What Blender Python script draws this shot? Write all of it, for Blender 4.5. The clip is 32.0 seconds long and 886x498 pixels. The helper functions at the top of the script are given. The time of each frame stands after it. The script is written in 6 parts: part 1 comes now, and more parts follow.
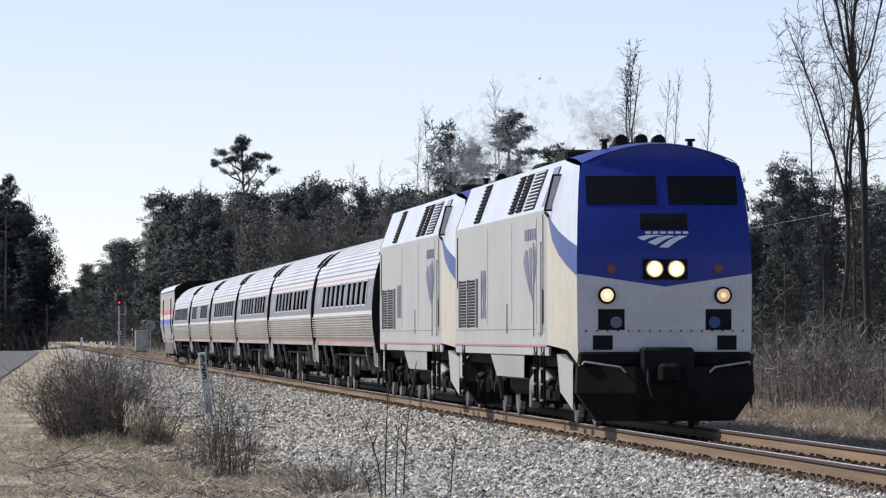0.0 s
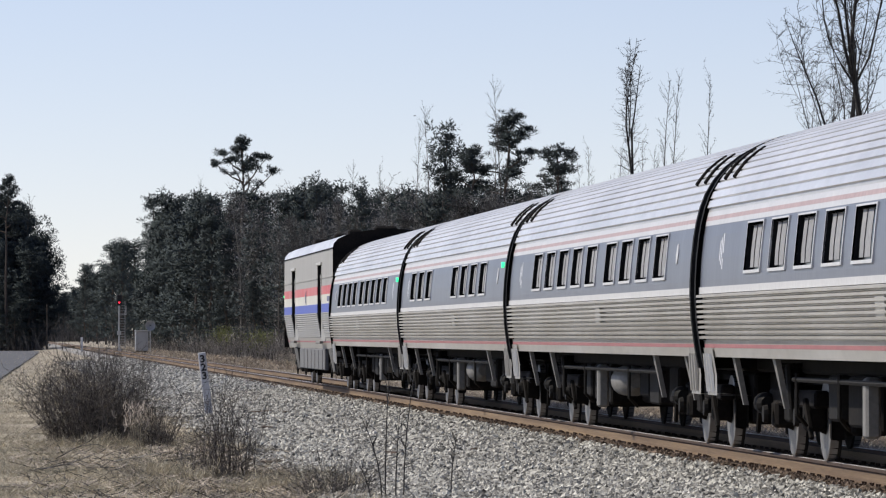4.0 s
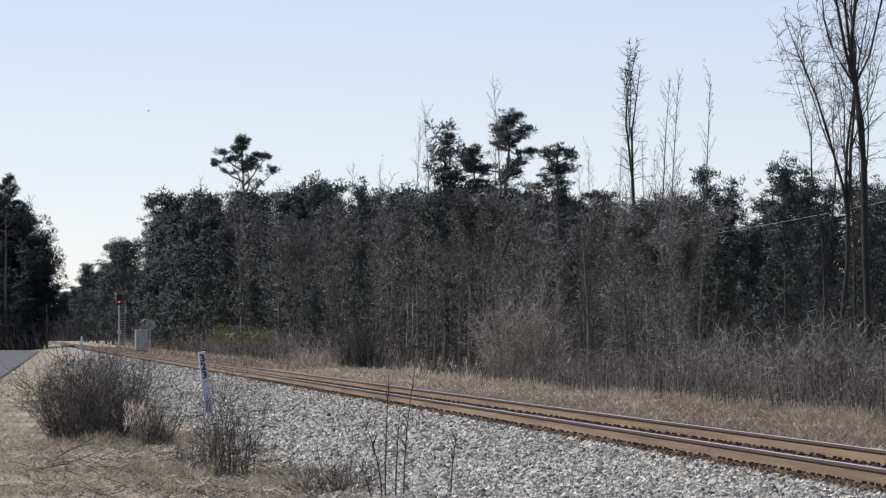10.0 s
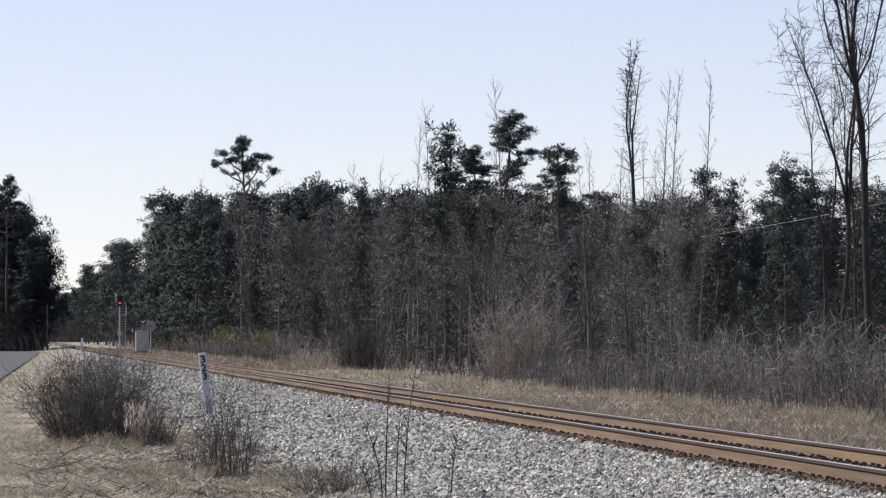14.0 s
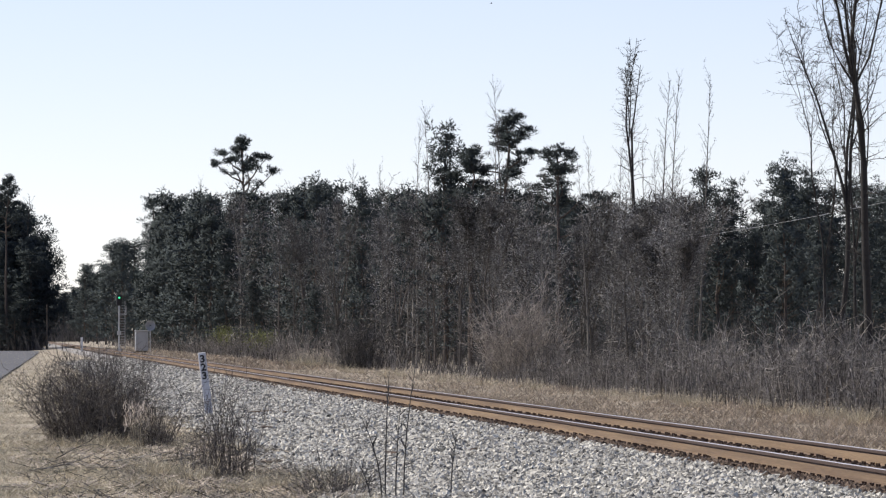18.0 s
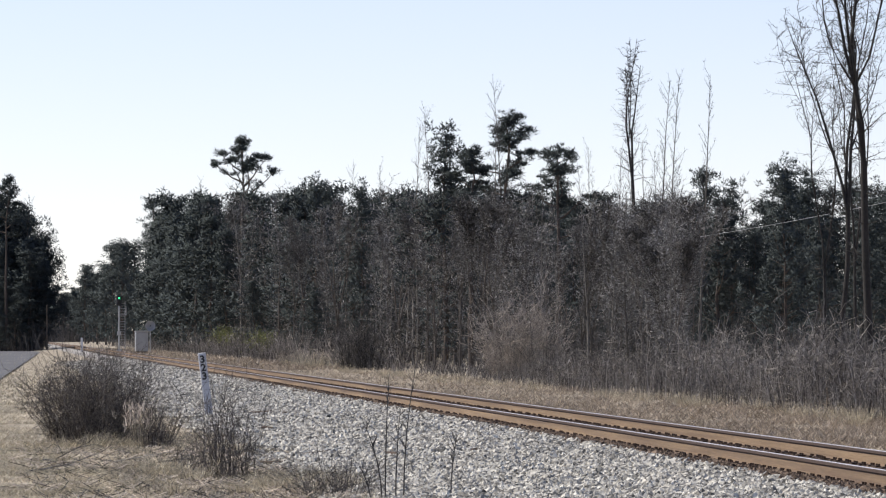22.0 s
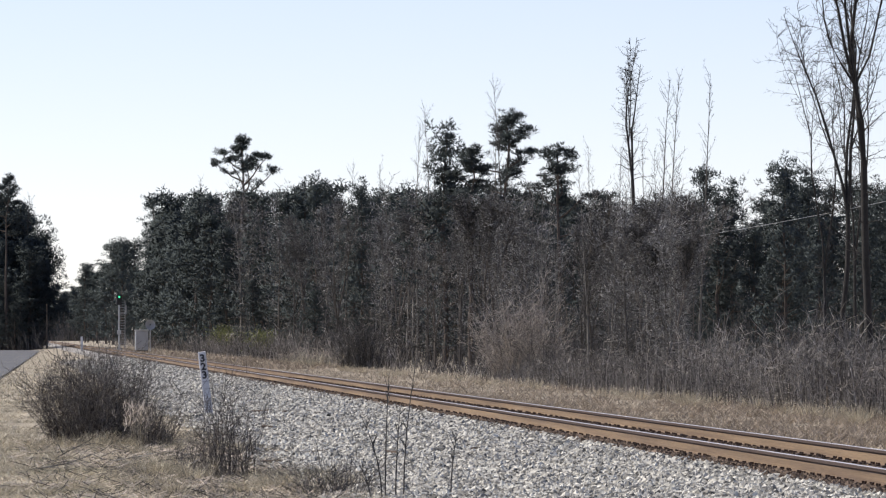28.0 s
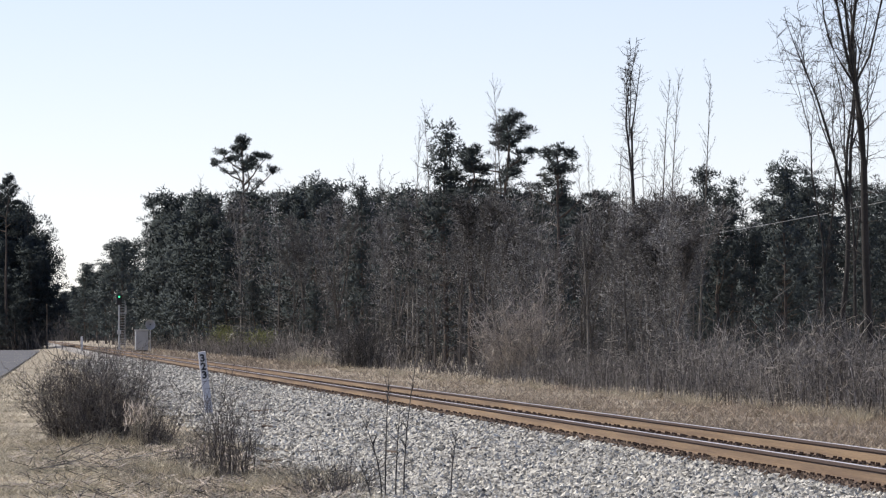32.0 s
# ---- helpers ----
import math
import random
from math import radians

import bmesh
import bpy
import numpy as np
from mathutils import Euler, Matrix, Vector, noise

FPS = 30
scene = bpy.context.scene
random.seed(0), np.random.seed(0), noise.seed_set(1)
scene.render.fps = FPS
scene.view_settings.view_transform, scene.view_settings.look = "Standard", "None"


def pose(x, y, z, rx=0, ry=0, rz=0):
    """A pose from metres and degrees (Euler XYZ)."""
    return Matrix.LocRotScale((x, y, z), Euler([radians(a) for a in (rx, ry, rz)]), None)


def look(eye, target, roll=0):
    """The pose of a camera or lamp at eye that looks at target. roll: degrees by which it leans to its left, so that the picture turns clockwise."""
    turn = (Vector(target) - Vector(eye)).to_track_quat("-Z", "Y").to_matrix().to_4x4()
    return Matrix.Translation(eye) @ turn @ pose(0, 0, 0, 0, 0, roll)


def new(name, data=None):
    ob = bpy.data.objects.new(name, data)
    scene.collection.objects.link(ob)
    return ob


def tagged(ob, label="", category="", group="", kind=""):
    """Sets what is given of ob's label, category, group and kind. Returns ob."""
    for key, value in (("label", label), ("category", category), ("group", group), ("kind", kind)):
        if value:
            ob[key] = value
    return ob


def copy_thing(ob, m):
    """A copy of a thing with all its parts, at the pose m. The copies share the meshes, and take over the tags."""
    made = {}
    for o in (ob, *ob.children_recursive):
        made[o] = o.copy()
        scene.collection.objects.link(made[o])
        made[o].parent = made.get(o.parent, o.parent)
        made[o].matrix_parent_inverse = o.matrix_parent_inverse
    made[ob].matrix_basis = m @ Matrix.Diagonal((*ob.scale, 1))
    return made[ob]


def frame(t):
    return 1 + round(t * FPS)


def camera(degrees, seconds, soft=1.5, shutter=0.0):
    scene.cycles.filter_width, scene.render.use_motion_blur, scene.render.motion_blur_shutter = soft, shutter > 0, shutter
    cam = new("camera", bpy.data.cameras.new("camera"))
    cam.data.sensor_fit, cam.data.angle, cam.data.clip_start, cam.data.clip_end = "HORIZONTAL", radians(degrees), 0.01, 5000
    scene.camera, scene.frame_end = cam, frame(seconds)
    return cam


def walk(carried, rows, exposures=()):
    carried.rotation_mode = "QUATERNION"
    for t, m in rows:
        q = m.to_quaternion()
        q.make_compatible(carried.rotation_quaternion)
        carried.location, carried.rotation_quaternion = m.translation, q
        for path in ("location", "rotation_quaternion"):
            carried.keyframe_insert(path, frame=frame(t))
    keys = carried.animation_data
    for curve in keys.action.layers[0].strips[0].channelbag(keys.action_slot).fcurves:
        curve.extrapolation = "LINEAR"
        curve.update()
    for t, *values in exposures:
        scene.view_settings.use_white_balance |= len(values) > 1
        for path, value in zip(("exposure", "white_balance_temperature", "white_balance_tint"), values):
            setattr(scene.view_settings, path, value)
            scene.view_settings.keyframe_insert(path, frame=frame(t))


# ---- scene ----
# Plan: the track runs along +Y, its centre at X = 10, rail tops at Z = 0.
# The camera stands beside it near the origin and looks along it through a long lens.
SPEED = 34.55         # m/s of the train, towards -Y
EYE = (0.0, 0.0, 1.415)
TURN, TILT = 4.426, 0.879
cam = camera(8.966, 32.0, soft=1.2)


def aim(dx=0.0, dy=0.0):
    """The tripod gives a little: dx, dy in thousandths of a degree."""
    return pose(*EYE, 90 + TILT + dy / 1000, 0, -TURN + dx / 1000)


walk(cam, [(t, aim(dx, dy)) for t, dx, dy in (
    (0.0, 0, 0), (9.0, 0, 0), (9.5, 0, -7), (10.5, 0, -6), (11.0, 0, 0), (11.5, 0, -7), (12.0, 0, -7), (12.5, 0, 0), (13.0, 0, -6), (14.0, 5, 5), (14.5, 0, 0),
    (17.0, 0, 0), (19.5, 0, 2), (20.0, 7, 8), (21.0, 7, 8), (22.0, 0, 4), (22.5, 7, 8), (23.0, 7, 0), (24.0, 1, -7), (25.5, 0, -7), (27.5, 3, 0),
    (28.0, 0, -7), (29.5, 3, -7), (30.0, 0, 0), (30.5, 0, -7), (31.0, 0, -15), (31.5, -7, -15), (32.0, 0, -8))],
     exposures=[(0.0, 0.34, 6450, 11), (1.0, 0.26, 6450, 11), (2.0, 0.14, 6450, 11), (6.5, 0.14, 6450, 11), (9.0, 0.20, 6450, 11), (14.0, 0.26, 6520, 12), (19.0, 0.43, 6600, 12), (32.0, 0.44, 6600, 12)])

# ---- light ----
SUN_EL, SUN_AZ = 43.0, -70.0      # azimuth from +Y, negative towards -X
world = bpy.data.worlds.new("sky")
scene.world = world
world.use_nodes = True
wn = world.node_tree.nodes
sky = wn.new("ShaderNodeTexSky")
sky.sky_type = "NISHITA"
sky.sun_disc = False
sky.sun_elevation = radians(SUN_EL)
sky.sun_rotation = radians(SUN_AZ)
sky.altitude, sky.air_density, sky.dust_density, sky.ozone_density = 0, 0.8, 0.1, 1.6
wn["Background"].inputs["Strength"].default_value = 0.111
lift = wn.new("ShaderNodeVectorMath")      # no horizon glow: the haze lies even along the skyline
lift.operation = "ADD"
lift.inputs[1].default_value = (0, 0, 0.028)
world.node_tree.links.new(wn.new("ShaderNodeTexCoord").outputs["Generated"], lift.inputs[0])
world.node_tree.links.new(lift.outputs[0], sky.inputs[0])
haze = wn.new("ShaderNodeMix")
haze.data_type, haze.blend_type = "RGBA", "MULTIPLY"
haze.inputs["Factor"].default_value = 1.0
haze.inputs[7].default_value = (1.27, 1.06, 1.06, 1)      # the air is a little paler than the clear-sky model
world.node_tree.links.new(sky.outputs[0], haze.inputs[6])
world.node_tree.links.new(haze.outputs[2], wn["Background"].inputs[0])

sun = new("sun", bpy.data.lights.new("sun", "SUN"))
sun.data.energy, sun.data.angle, sun.data.color = 3.95, radians(0.6), (0.95, 0.895, 0.795)
sun_way = Vector((math.sin(radians(SUN_AZ)) * math.cos(radians(SUN_EL)),
                  math.cos(radians(SUN_AZ)) * math.cos(radians(SUN_EL)), math.sin(radians(SUN_EL))))
sun.matrix_world = look((-200, 200, 260), Vector((-200, 200, 260)) - sun_way)

# ---- materials ----


def mat(name, base, rough=0.7, metal=0.0, vary=0.25, scale=3.0, fine=40.0, bump=0.0, second=None,
        per_object=0.0, per_island=0.0, coords="Object", stretch=(1, 1, 1), spec=0.5, cover=0.5):
    """A surface with stains at one scale and grain at another; second: the colour of the stains."""
    m = bpy.data.materials.new(name)
    m.use_nodes = True
    t, n = m.node_tree.links, m.node_tree.nodes
    p = n["Principled BSDF"]
    p.inputs["Roughness"].default_value = rough
    p.inputs["Metallic"].default_value = metal
    p.inputs["Specular IOR Level"].default_value = spec
    co = n.new("ShaderNodeTexCoord")
    mp = n.new("ShaderNodeMapping")
    mp.inputs["Scale"].default_value = stretch
    t.new(co.outputs[coords], mp.inputs[0])
    big, small = n.new("ShaderNodeTexNoise"), n.new("ShaderNodeTexNoise")
    for nd, s, d in ((big, scale, 5), (small, fine, 3)):
        nd.inputs["Scale"].default_value = s
        nd.inputs["Detail"].default_value = d
        nd.inputs["Roughness"].default_value = 0.6
        t.new(mp.outputs[0], nd.inputs["Vector"])
    ramp = n.new("ShaderNodeValToRGB")
    second = second or tuple(c * (1 - vary) for c in base)
    ramp.color_ramp.elements[0].position, ramp.color_ramp.elements[1].position = cover - 0.18, cover + 0.18
    ramp.color_ramp.elements[0].color = (*second, 1)
    ramp.color_ramp.elements[1].color = (*base, 1)
    t.new(big.outputs["Fac"], ramp.inputs[0])
    hsv = n.new("ShaderNodeHueSaturation")
    t.new(ramp.outputs[0], hsv.inputs["Color"])
    rng = n.new("ShaderNodeMapRange")
    rng.inputs["From Min"].default_value, rng.inputs["From Max"].default_value = 0.25, 0.75
    rng.inputs["To Min"].default_value, rng.inputs["To Max"].default_value = 1 - vary, 1 + vary
    t.new(small.outputs["Fac"], rng.inputs["Value"])
    val = rng.outputs[0]
    for amount, node, out in ((per_object, "ShaderNodeObjectInfo", "Random"), (per_island, "ShaderNodeNewGeometry", "Random Per Island")):
        if amount:
            r = n.new("ShaderNodeMapRange")
            r.inputs["To Min"].default_value, r.inputs["To Max"].default_value = 1 - amount, 1 + amount
            t.new(n.new(node).outputs[out], r.inputs["Value"])
            mul = n.new("ShaderNodeMath")
            mul.operation = "MULTIPLY"
            t.new(val, mul.inputs[0]), t.new(r.outputs[0], mul.inputs[1])
            val = mul.outputs[0]
    t.new(val, hsv.inputs["Value"])
    t.new(hsv.outputs[0], p.inputs["Base Color"])
    if bump:
        b = n.new("ShaderNodeBump")
        b.inputs["Strength"].default_value = 0.6
        b.inputs["Distance"].default_value = bump
        t.new(small.outputs["Fac"], b.inputs["Height"])
        t.new(b.outputs[0], p.inputs["Normal"])
    return m


def glow(name, colour, strength):
    m = bpy.data.materials.new(name)
    m.use_nodes = True
    p = m.node_tree.nodes["Principled BSDF"]
    p.inputs["Base Color"].default_value = (*colour, 1)
    p.inputs["Emission Color"].default_value = (*colour, 1)
    p.inputs["Emission Strength"].default_value = strength
    return m


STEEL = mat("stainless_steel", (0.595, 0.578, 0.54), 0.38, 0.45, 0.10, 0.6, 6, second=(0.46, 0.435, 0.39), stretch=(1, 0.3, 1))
# lighter copy of the steel: sky light on roofs put into the colour
STEEL_ROOF = mat("sky_lit_stainless", (0.77, 0.76, 0.745), 0.36, 0.5, 0.10, 0.5, 5, second=(0.58, 0.57, 0.555), stretch=(1, 0.3, 1))
BAND = mat("grey_blue_paint", (0.15, 0.162, 0.196), 0.38, 0.1, 0.14, 0.7, 8, stretch=(1, 2.5, 0.3), spec=0.35)
WHITE_LINE = mat("white_stripe", (0.60, 0.59, 0.575), 0.4, 0.1, 0.08, 1, 10)
PINK_LINE = mat("faded_red_stripe", (0.46, 0.33, 0.315), 0.5, 0.0, 0.15, 1, 10)
RED = mat("red_stripe", (0.52, 0.06, 0.07), 0.45, 0.0, 0.15, 1.2, 12, second=(0.56, 0.30, 0.29), cover=0.40, stretch=(1, 2.6, 0.25))
FADED_RED = mat("faded_red_line", (0.42, 0.17, 0.175), 0.5, 0.0, 0.15, 1.2, 12)
BLUE = mat("blue_stripe", (0.035, 0.07, 0.40), 0.45, 0.0, 0.12, 1.2, 12, second=(0.07, 0.11, 0.44), stretch=(1, 2.6, 0.25))
CREAM = mat("cream_stripe", (0.62, 0.60, 0.52), 0.5, 0.0, 0.1, 1, 12)
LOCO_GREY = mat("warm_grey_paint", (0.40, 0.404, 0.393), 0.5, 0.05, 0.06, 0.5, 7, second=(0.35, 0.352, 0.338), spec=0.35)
STEEL_SMOOTH = mat("dull_stainless_sheet", (0.385, 0.37, 0.34), 0.45, 0.3, 0.08, 0.8, 6, second=(0.34, 0.325, 0.295), stretch=(1, 2, 0.3))
# silver made pale and bluish: the reflected sky is in the colour
LOCO_SILVER = mat("sky_lit_silver_paint", (0.60, 0.625, 0.66), 0.38, 0.15, 0.07, 0.5, 6, second=(0.52, 0.545, 0.59))
LOCO_CREAM = mat("yellowed_cream_paint", (0.52, 0.48, 0.365), 0.45, 0.05, 0.1, 0.8, 8, second=(0.46, 0.43, 0.36))
LOCO_BLUE = mat("deep_blue_paint", (0.006, 0.022, 0.225), 0.4, 0.0, 0.12, 0.9, 9)
LOCO_MIDBLUE = mat("mid_blue_paint", (0.016, 0.058, 0.22), 0.42, 0.0, 0.1, 0.9, 9)
LOCO_FACE = mat("pale_grey_face", (0.56, 0.555, 0.55), 0.42, 0.1, 0.08, 0.8, 12, second=(0.48, 0.475, 0.47))
DARK = mat("dirty_black_steel", (0.0065, 0.006, 0.0055), 0.85, 0.0, 0.4, 2, 20, bump=0.004, second=(0.016, 0.013, 0.011), spec=0.15)
GRIME = mat("grimy_grey_steel", (0.016, 0.0148, 0.0135), 0.75, 0.1, 0.3, 2, 18, bump=0.003, second=(0.018, 0.0162, 0.0144), spec=0.2)
SILVER_GEAR = mat("silver_underfloor", (0.20, 0.192, 0.178), 0.6, 0.2, 0.2, 2, 16, second=(0.22, 0.21, 0.19))
GREY_SKIRT = mat("dull_grey_skirt", (0.165, 0.162, 0.158), 0.6, 0.1, 0.15, 2, 16, second=(0.15, 0.145, 0.14))
PALE_BUSH = mat("pale_bush_twigs", (0.36, 0.325, 0.285), 0.85, 0.0, 0.25, 0.5, 5, per_island=0.8, second=(0.25, 0.2188, 0.1875))
RUSTY_STONE = mat("rust_stained_ballast", (0.155, 0.115, 0.083), 0.9, 0.0, 0.25, 0.8, 25, bump=0.004, per_island=0.7, second=(0.11, 0.08, 0.06), spec=0.2)
TREAD = mat("worn_wheel_steel", (0.22, 0.21, 0.20), 0.45, 0.5, 0.1, 3, 20)
RUBBER = mat("black_rubber", (0.012, 0.012, 0.012), 0.8, 0.0, 0.3, 3, 20, spec=0.2)
GLASS = mat("dark_window_glass", (0.010, 0.011, 0.012), 0.12, 0.0, 0.1, 2, 10, spec=0.16)
PANE_STRIP = mat("pale_curtain_and_reflection", (0.31, 0.31, 0.312), 0.8, 0.0, 0.2, 3, 20)
LOGO = mat("slate_blue_logo", (0.12, 0.125, 0.20), 0.5, 0.0, 0.1, 2, 10)
LOGO_PALE = mat("pale_logo", (0.75, 0.76, 0.78), 0.5, 0.0, 0.05, 2, 10)
LAMP_WARM = glow("warm_headlight", (1.0, 0.70, 0.34), 0.65)
LAMP_HOT = glow("white_hot_filament", (1.0, 0.93, 0.75), 5.0)
LAMP_DIM = glow("dim_headlight", (0.75, 0.5, 0.32), 0.35)
LAMP_RED = glow("red_signal_light", (1.0, 0.02, 0.05), 2.5)
LAMP_GREEN = glow("green_signal_light", (0.05, 0.9, 0.35), 1.3)
LENS_RED = mat("dark_red_lens", (0.16, 0.012, 0.015), 0.2, 0.0, 0.1, 4, 20)
RAIL_RUST = mat("rusty_rail_web", (0.26, 0.178, 0.10), 0.8, 0.0, 0.3, 1.5, 30, bump=0.003, second=(0.12, 0.076, 0.044), stretch=(1, 0.08, 6))
RAIL_TOP = mat("polished_rail_head", (0.74, 0.71, 0.69), 0.45, 0.5, 0.08, 2, 20, stretch=(1, 0.1, 1))
TIE = mat("weathered_timber", (0.125, 0.09, 0.065), 0.9, 0.0, 0.35, 2, 25, bump=0.01, per_object=0.3, second=(0.05, 0.037, 0.028), stretch=(0.3, 1, 1))
PLATE = mat("rusty_plate", (0.075, 0.045, 0.03), 0.8, 0.2, 0.3, 4, 30, bump=0.003)
STONE = mat("granite_ballast", (0.455, 0.435, 0.378), 0.85, 0.0, 0.2, 0.8, 25, bump=0.004, per_island=0.75, second=(0.33, 0.312, 0.268), spec=0.3)
# near black: shade in the gaps between stones, put into the bed colour
SHADED_BED = mat("ballast_bed", (0.03, 0.027, 0.024), 0.95, 0.0, 0.45, 1.0, 14, bump=0.03, second=(0.036, 0.032, 0.028))
FAR_BED = mat("distant_ballast", (0.36, 0.34, 0.305), 0.9, 0.0, 0.3, 0.6, 8, bump=0.03, second=(0.28, 0.26, 0.225))
GRASS_GROUND = mat("dry_grass_ground", (0.52, 0.45, 0.328), 0.95, 0.0, 0.5, 1.3, 16, bump=0.03, second=(0.1873, 0.1528, 0.1084))
STRAW = mat("dry_straw", (0.66, 0.575, 0.435), 0.85, 0.0, 0.25, 0.7, 6, per_island=0.65, second=(0.2576, 0.237, 0.1597))
VERGE = mat("brown_dry_grass", (0.47, 0.385, 0.295), 0.85, 0.0, 0.25, 0.7, 6, per_island=0.65, second=(0.16, 0.128, 0.095), cover=0.54)
TUFT = mat("pale_seed_heads", (0.676, 0.585, 0.481), 0.85, 0.0, 0.2, 1, 8, per_island=0.3)
# TWIG is toned dark as shaded twigs, FLECK pale as sunlit ones
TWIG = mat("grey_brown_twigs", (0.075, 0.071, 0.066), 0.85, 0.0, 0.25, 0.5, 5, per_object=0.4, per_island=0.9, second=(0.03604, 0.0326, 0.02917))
FLECK = mat("sunlit_twig_flecks", (0.42, 0.411, 0.392), 0.85, 0.0, 0.3, 0.5, 5, per_object=0.25, per_island=1.0, second=(0.04, 0.038, 0.036), cover=0.57)
DARK_TWIG = mat("dark_twigs", (0.045, 0.041, 0.037), 0.85, 0.0, 0.3, 0.5, 5, per_island=0.6, second=(0.05, 0.044, 0.038))
PALE_TWIG = mat("pale_grey_twigs", (0.26, 0.245, 0.215), 0.85, 0.0, 0.25, 0.5, 5, per_object=0.3, per_island=0.9, second=(0.08309, 0.0782, 0.06842))
# wide tone spread paints sunlit stems against the shade behind them
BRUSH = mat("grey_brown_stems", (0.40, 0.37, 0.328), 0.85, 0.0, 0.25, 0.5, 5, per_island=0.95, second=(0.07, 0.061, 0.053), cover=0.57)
BUSH = mat("brown_bush_twigs", (0.15, 0.132, 0.115), 0.85, 0.0, 0.25, 0.5, 5, per_island=0.85, second=(0.085, 0.074, 0.064))
BARK = mat("grey_bark", (0.10, 0.09, 0.078), 0.9, 0.0, 0.35, 1.2, 18, bump=0.01, second=(0.068, 0.0578, 0.0493), per_object=0.3)
PALE_BARK = mat("pale_grey_bark", (0.19, 0.178, 0.157), 0.9, 0.0, 0.35, 1.2, 18, bump=0.006, second=(0.1105, 0.102, 0.08925), per_object=0.3)
# bark darkened as if seen against the light
DARK_BARK = mat("backlit_rough_bark", (0.026, 0.023, 0.021), 0.9, 0.0, 0.4, 2.0, 14, bump=0.02, second=(0.018, 0.016, 0.014))
PINE_BARK = mat("dark_pine_bark", (0.085, 0.065, 0.05), 0.9, 0.0, 0.35, 1.2, 16, bump=0.01, second=(0.05, 0.04, 0.035))
# bluer and paler than needles: distance haze painted into the colour
NEEDLE = mat("hazy_pine_needles", (0.066, 0.080, 0.080), 0.8, 0.0, 0.3, 0.35, 4, per_island=0.08, per_object=0.25, second=(0.046, 0.057, 0.058), spec=0.12)
ASPHALT = mat("worn_asphalt", (0.13, 0.128, 0.125), 0.85, 0.0, 0.25, 0.25, 12, bump=0.003, second=(0.096, 0.0936, 0.092), stretch=(1, 0.12, 1))
WHITE_PAINT = mat("weathered_white_paint", (0.66, 0.66, 0.68), 0.6, 0.0, 0.12, 4, 25, second=(0.52, 0.51, 0.50))
BLACK_PAINT = mat("black_paint", (0.02, 0.02, 0.024), 0.6, 0.0, 0.2, 4, 25)
GALV = mat("galvanised_steel", (0.45, 0.45, 0.45), 0.5, 0.5, 0.15, 3, 20)
CABINET = mat("pale_grey_cabinet", (0.38, 0.38, 0.38), 0.5, 0.2, 0.1, 1, 12, second=(0.32, 0.32, 0.32))
WOOD_POST = mat("grey_wood", (0.24, 0.19, 0.14), 0.9, 0.0, 0.3, 3, 20, bump=0.004)
FEATHER = mat("black_feathers", (0.02, 0.02, 0.022), 0.7, 0.0, 0.2, 6, 30)
GREEN_SHRUB = mat("yellow_green_leaves", (0.17, 0.18, 0.06), 0.8, 0.0, 0.3, 1, 8, per_island=0.4)
SMOKE = mat("grey_exhaust_smoke", (0.45, 0.445, 0.44), 1.0, 0.0, 0.2, 1, 4, spec=0.0)
SMOKE.node_tree.nodes["Principled BSDF"].inputs["Alpha"].default_value = 0.13

# ---- mesh helpers ----


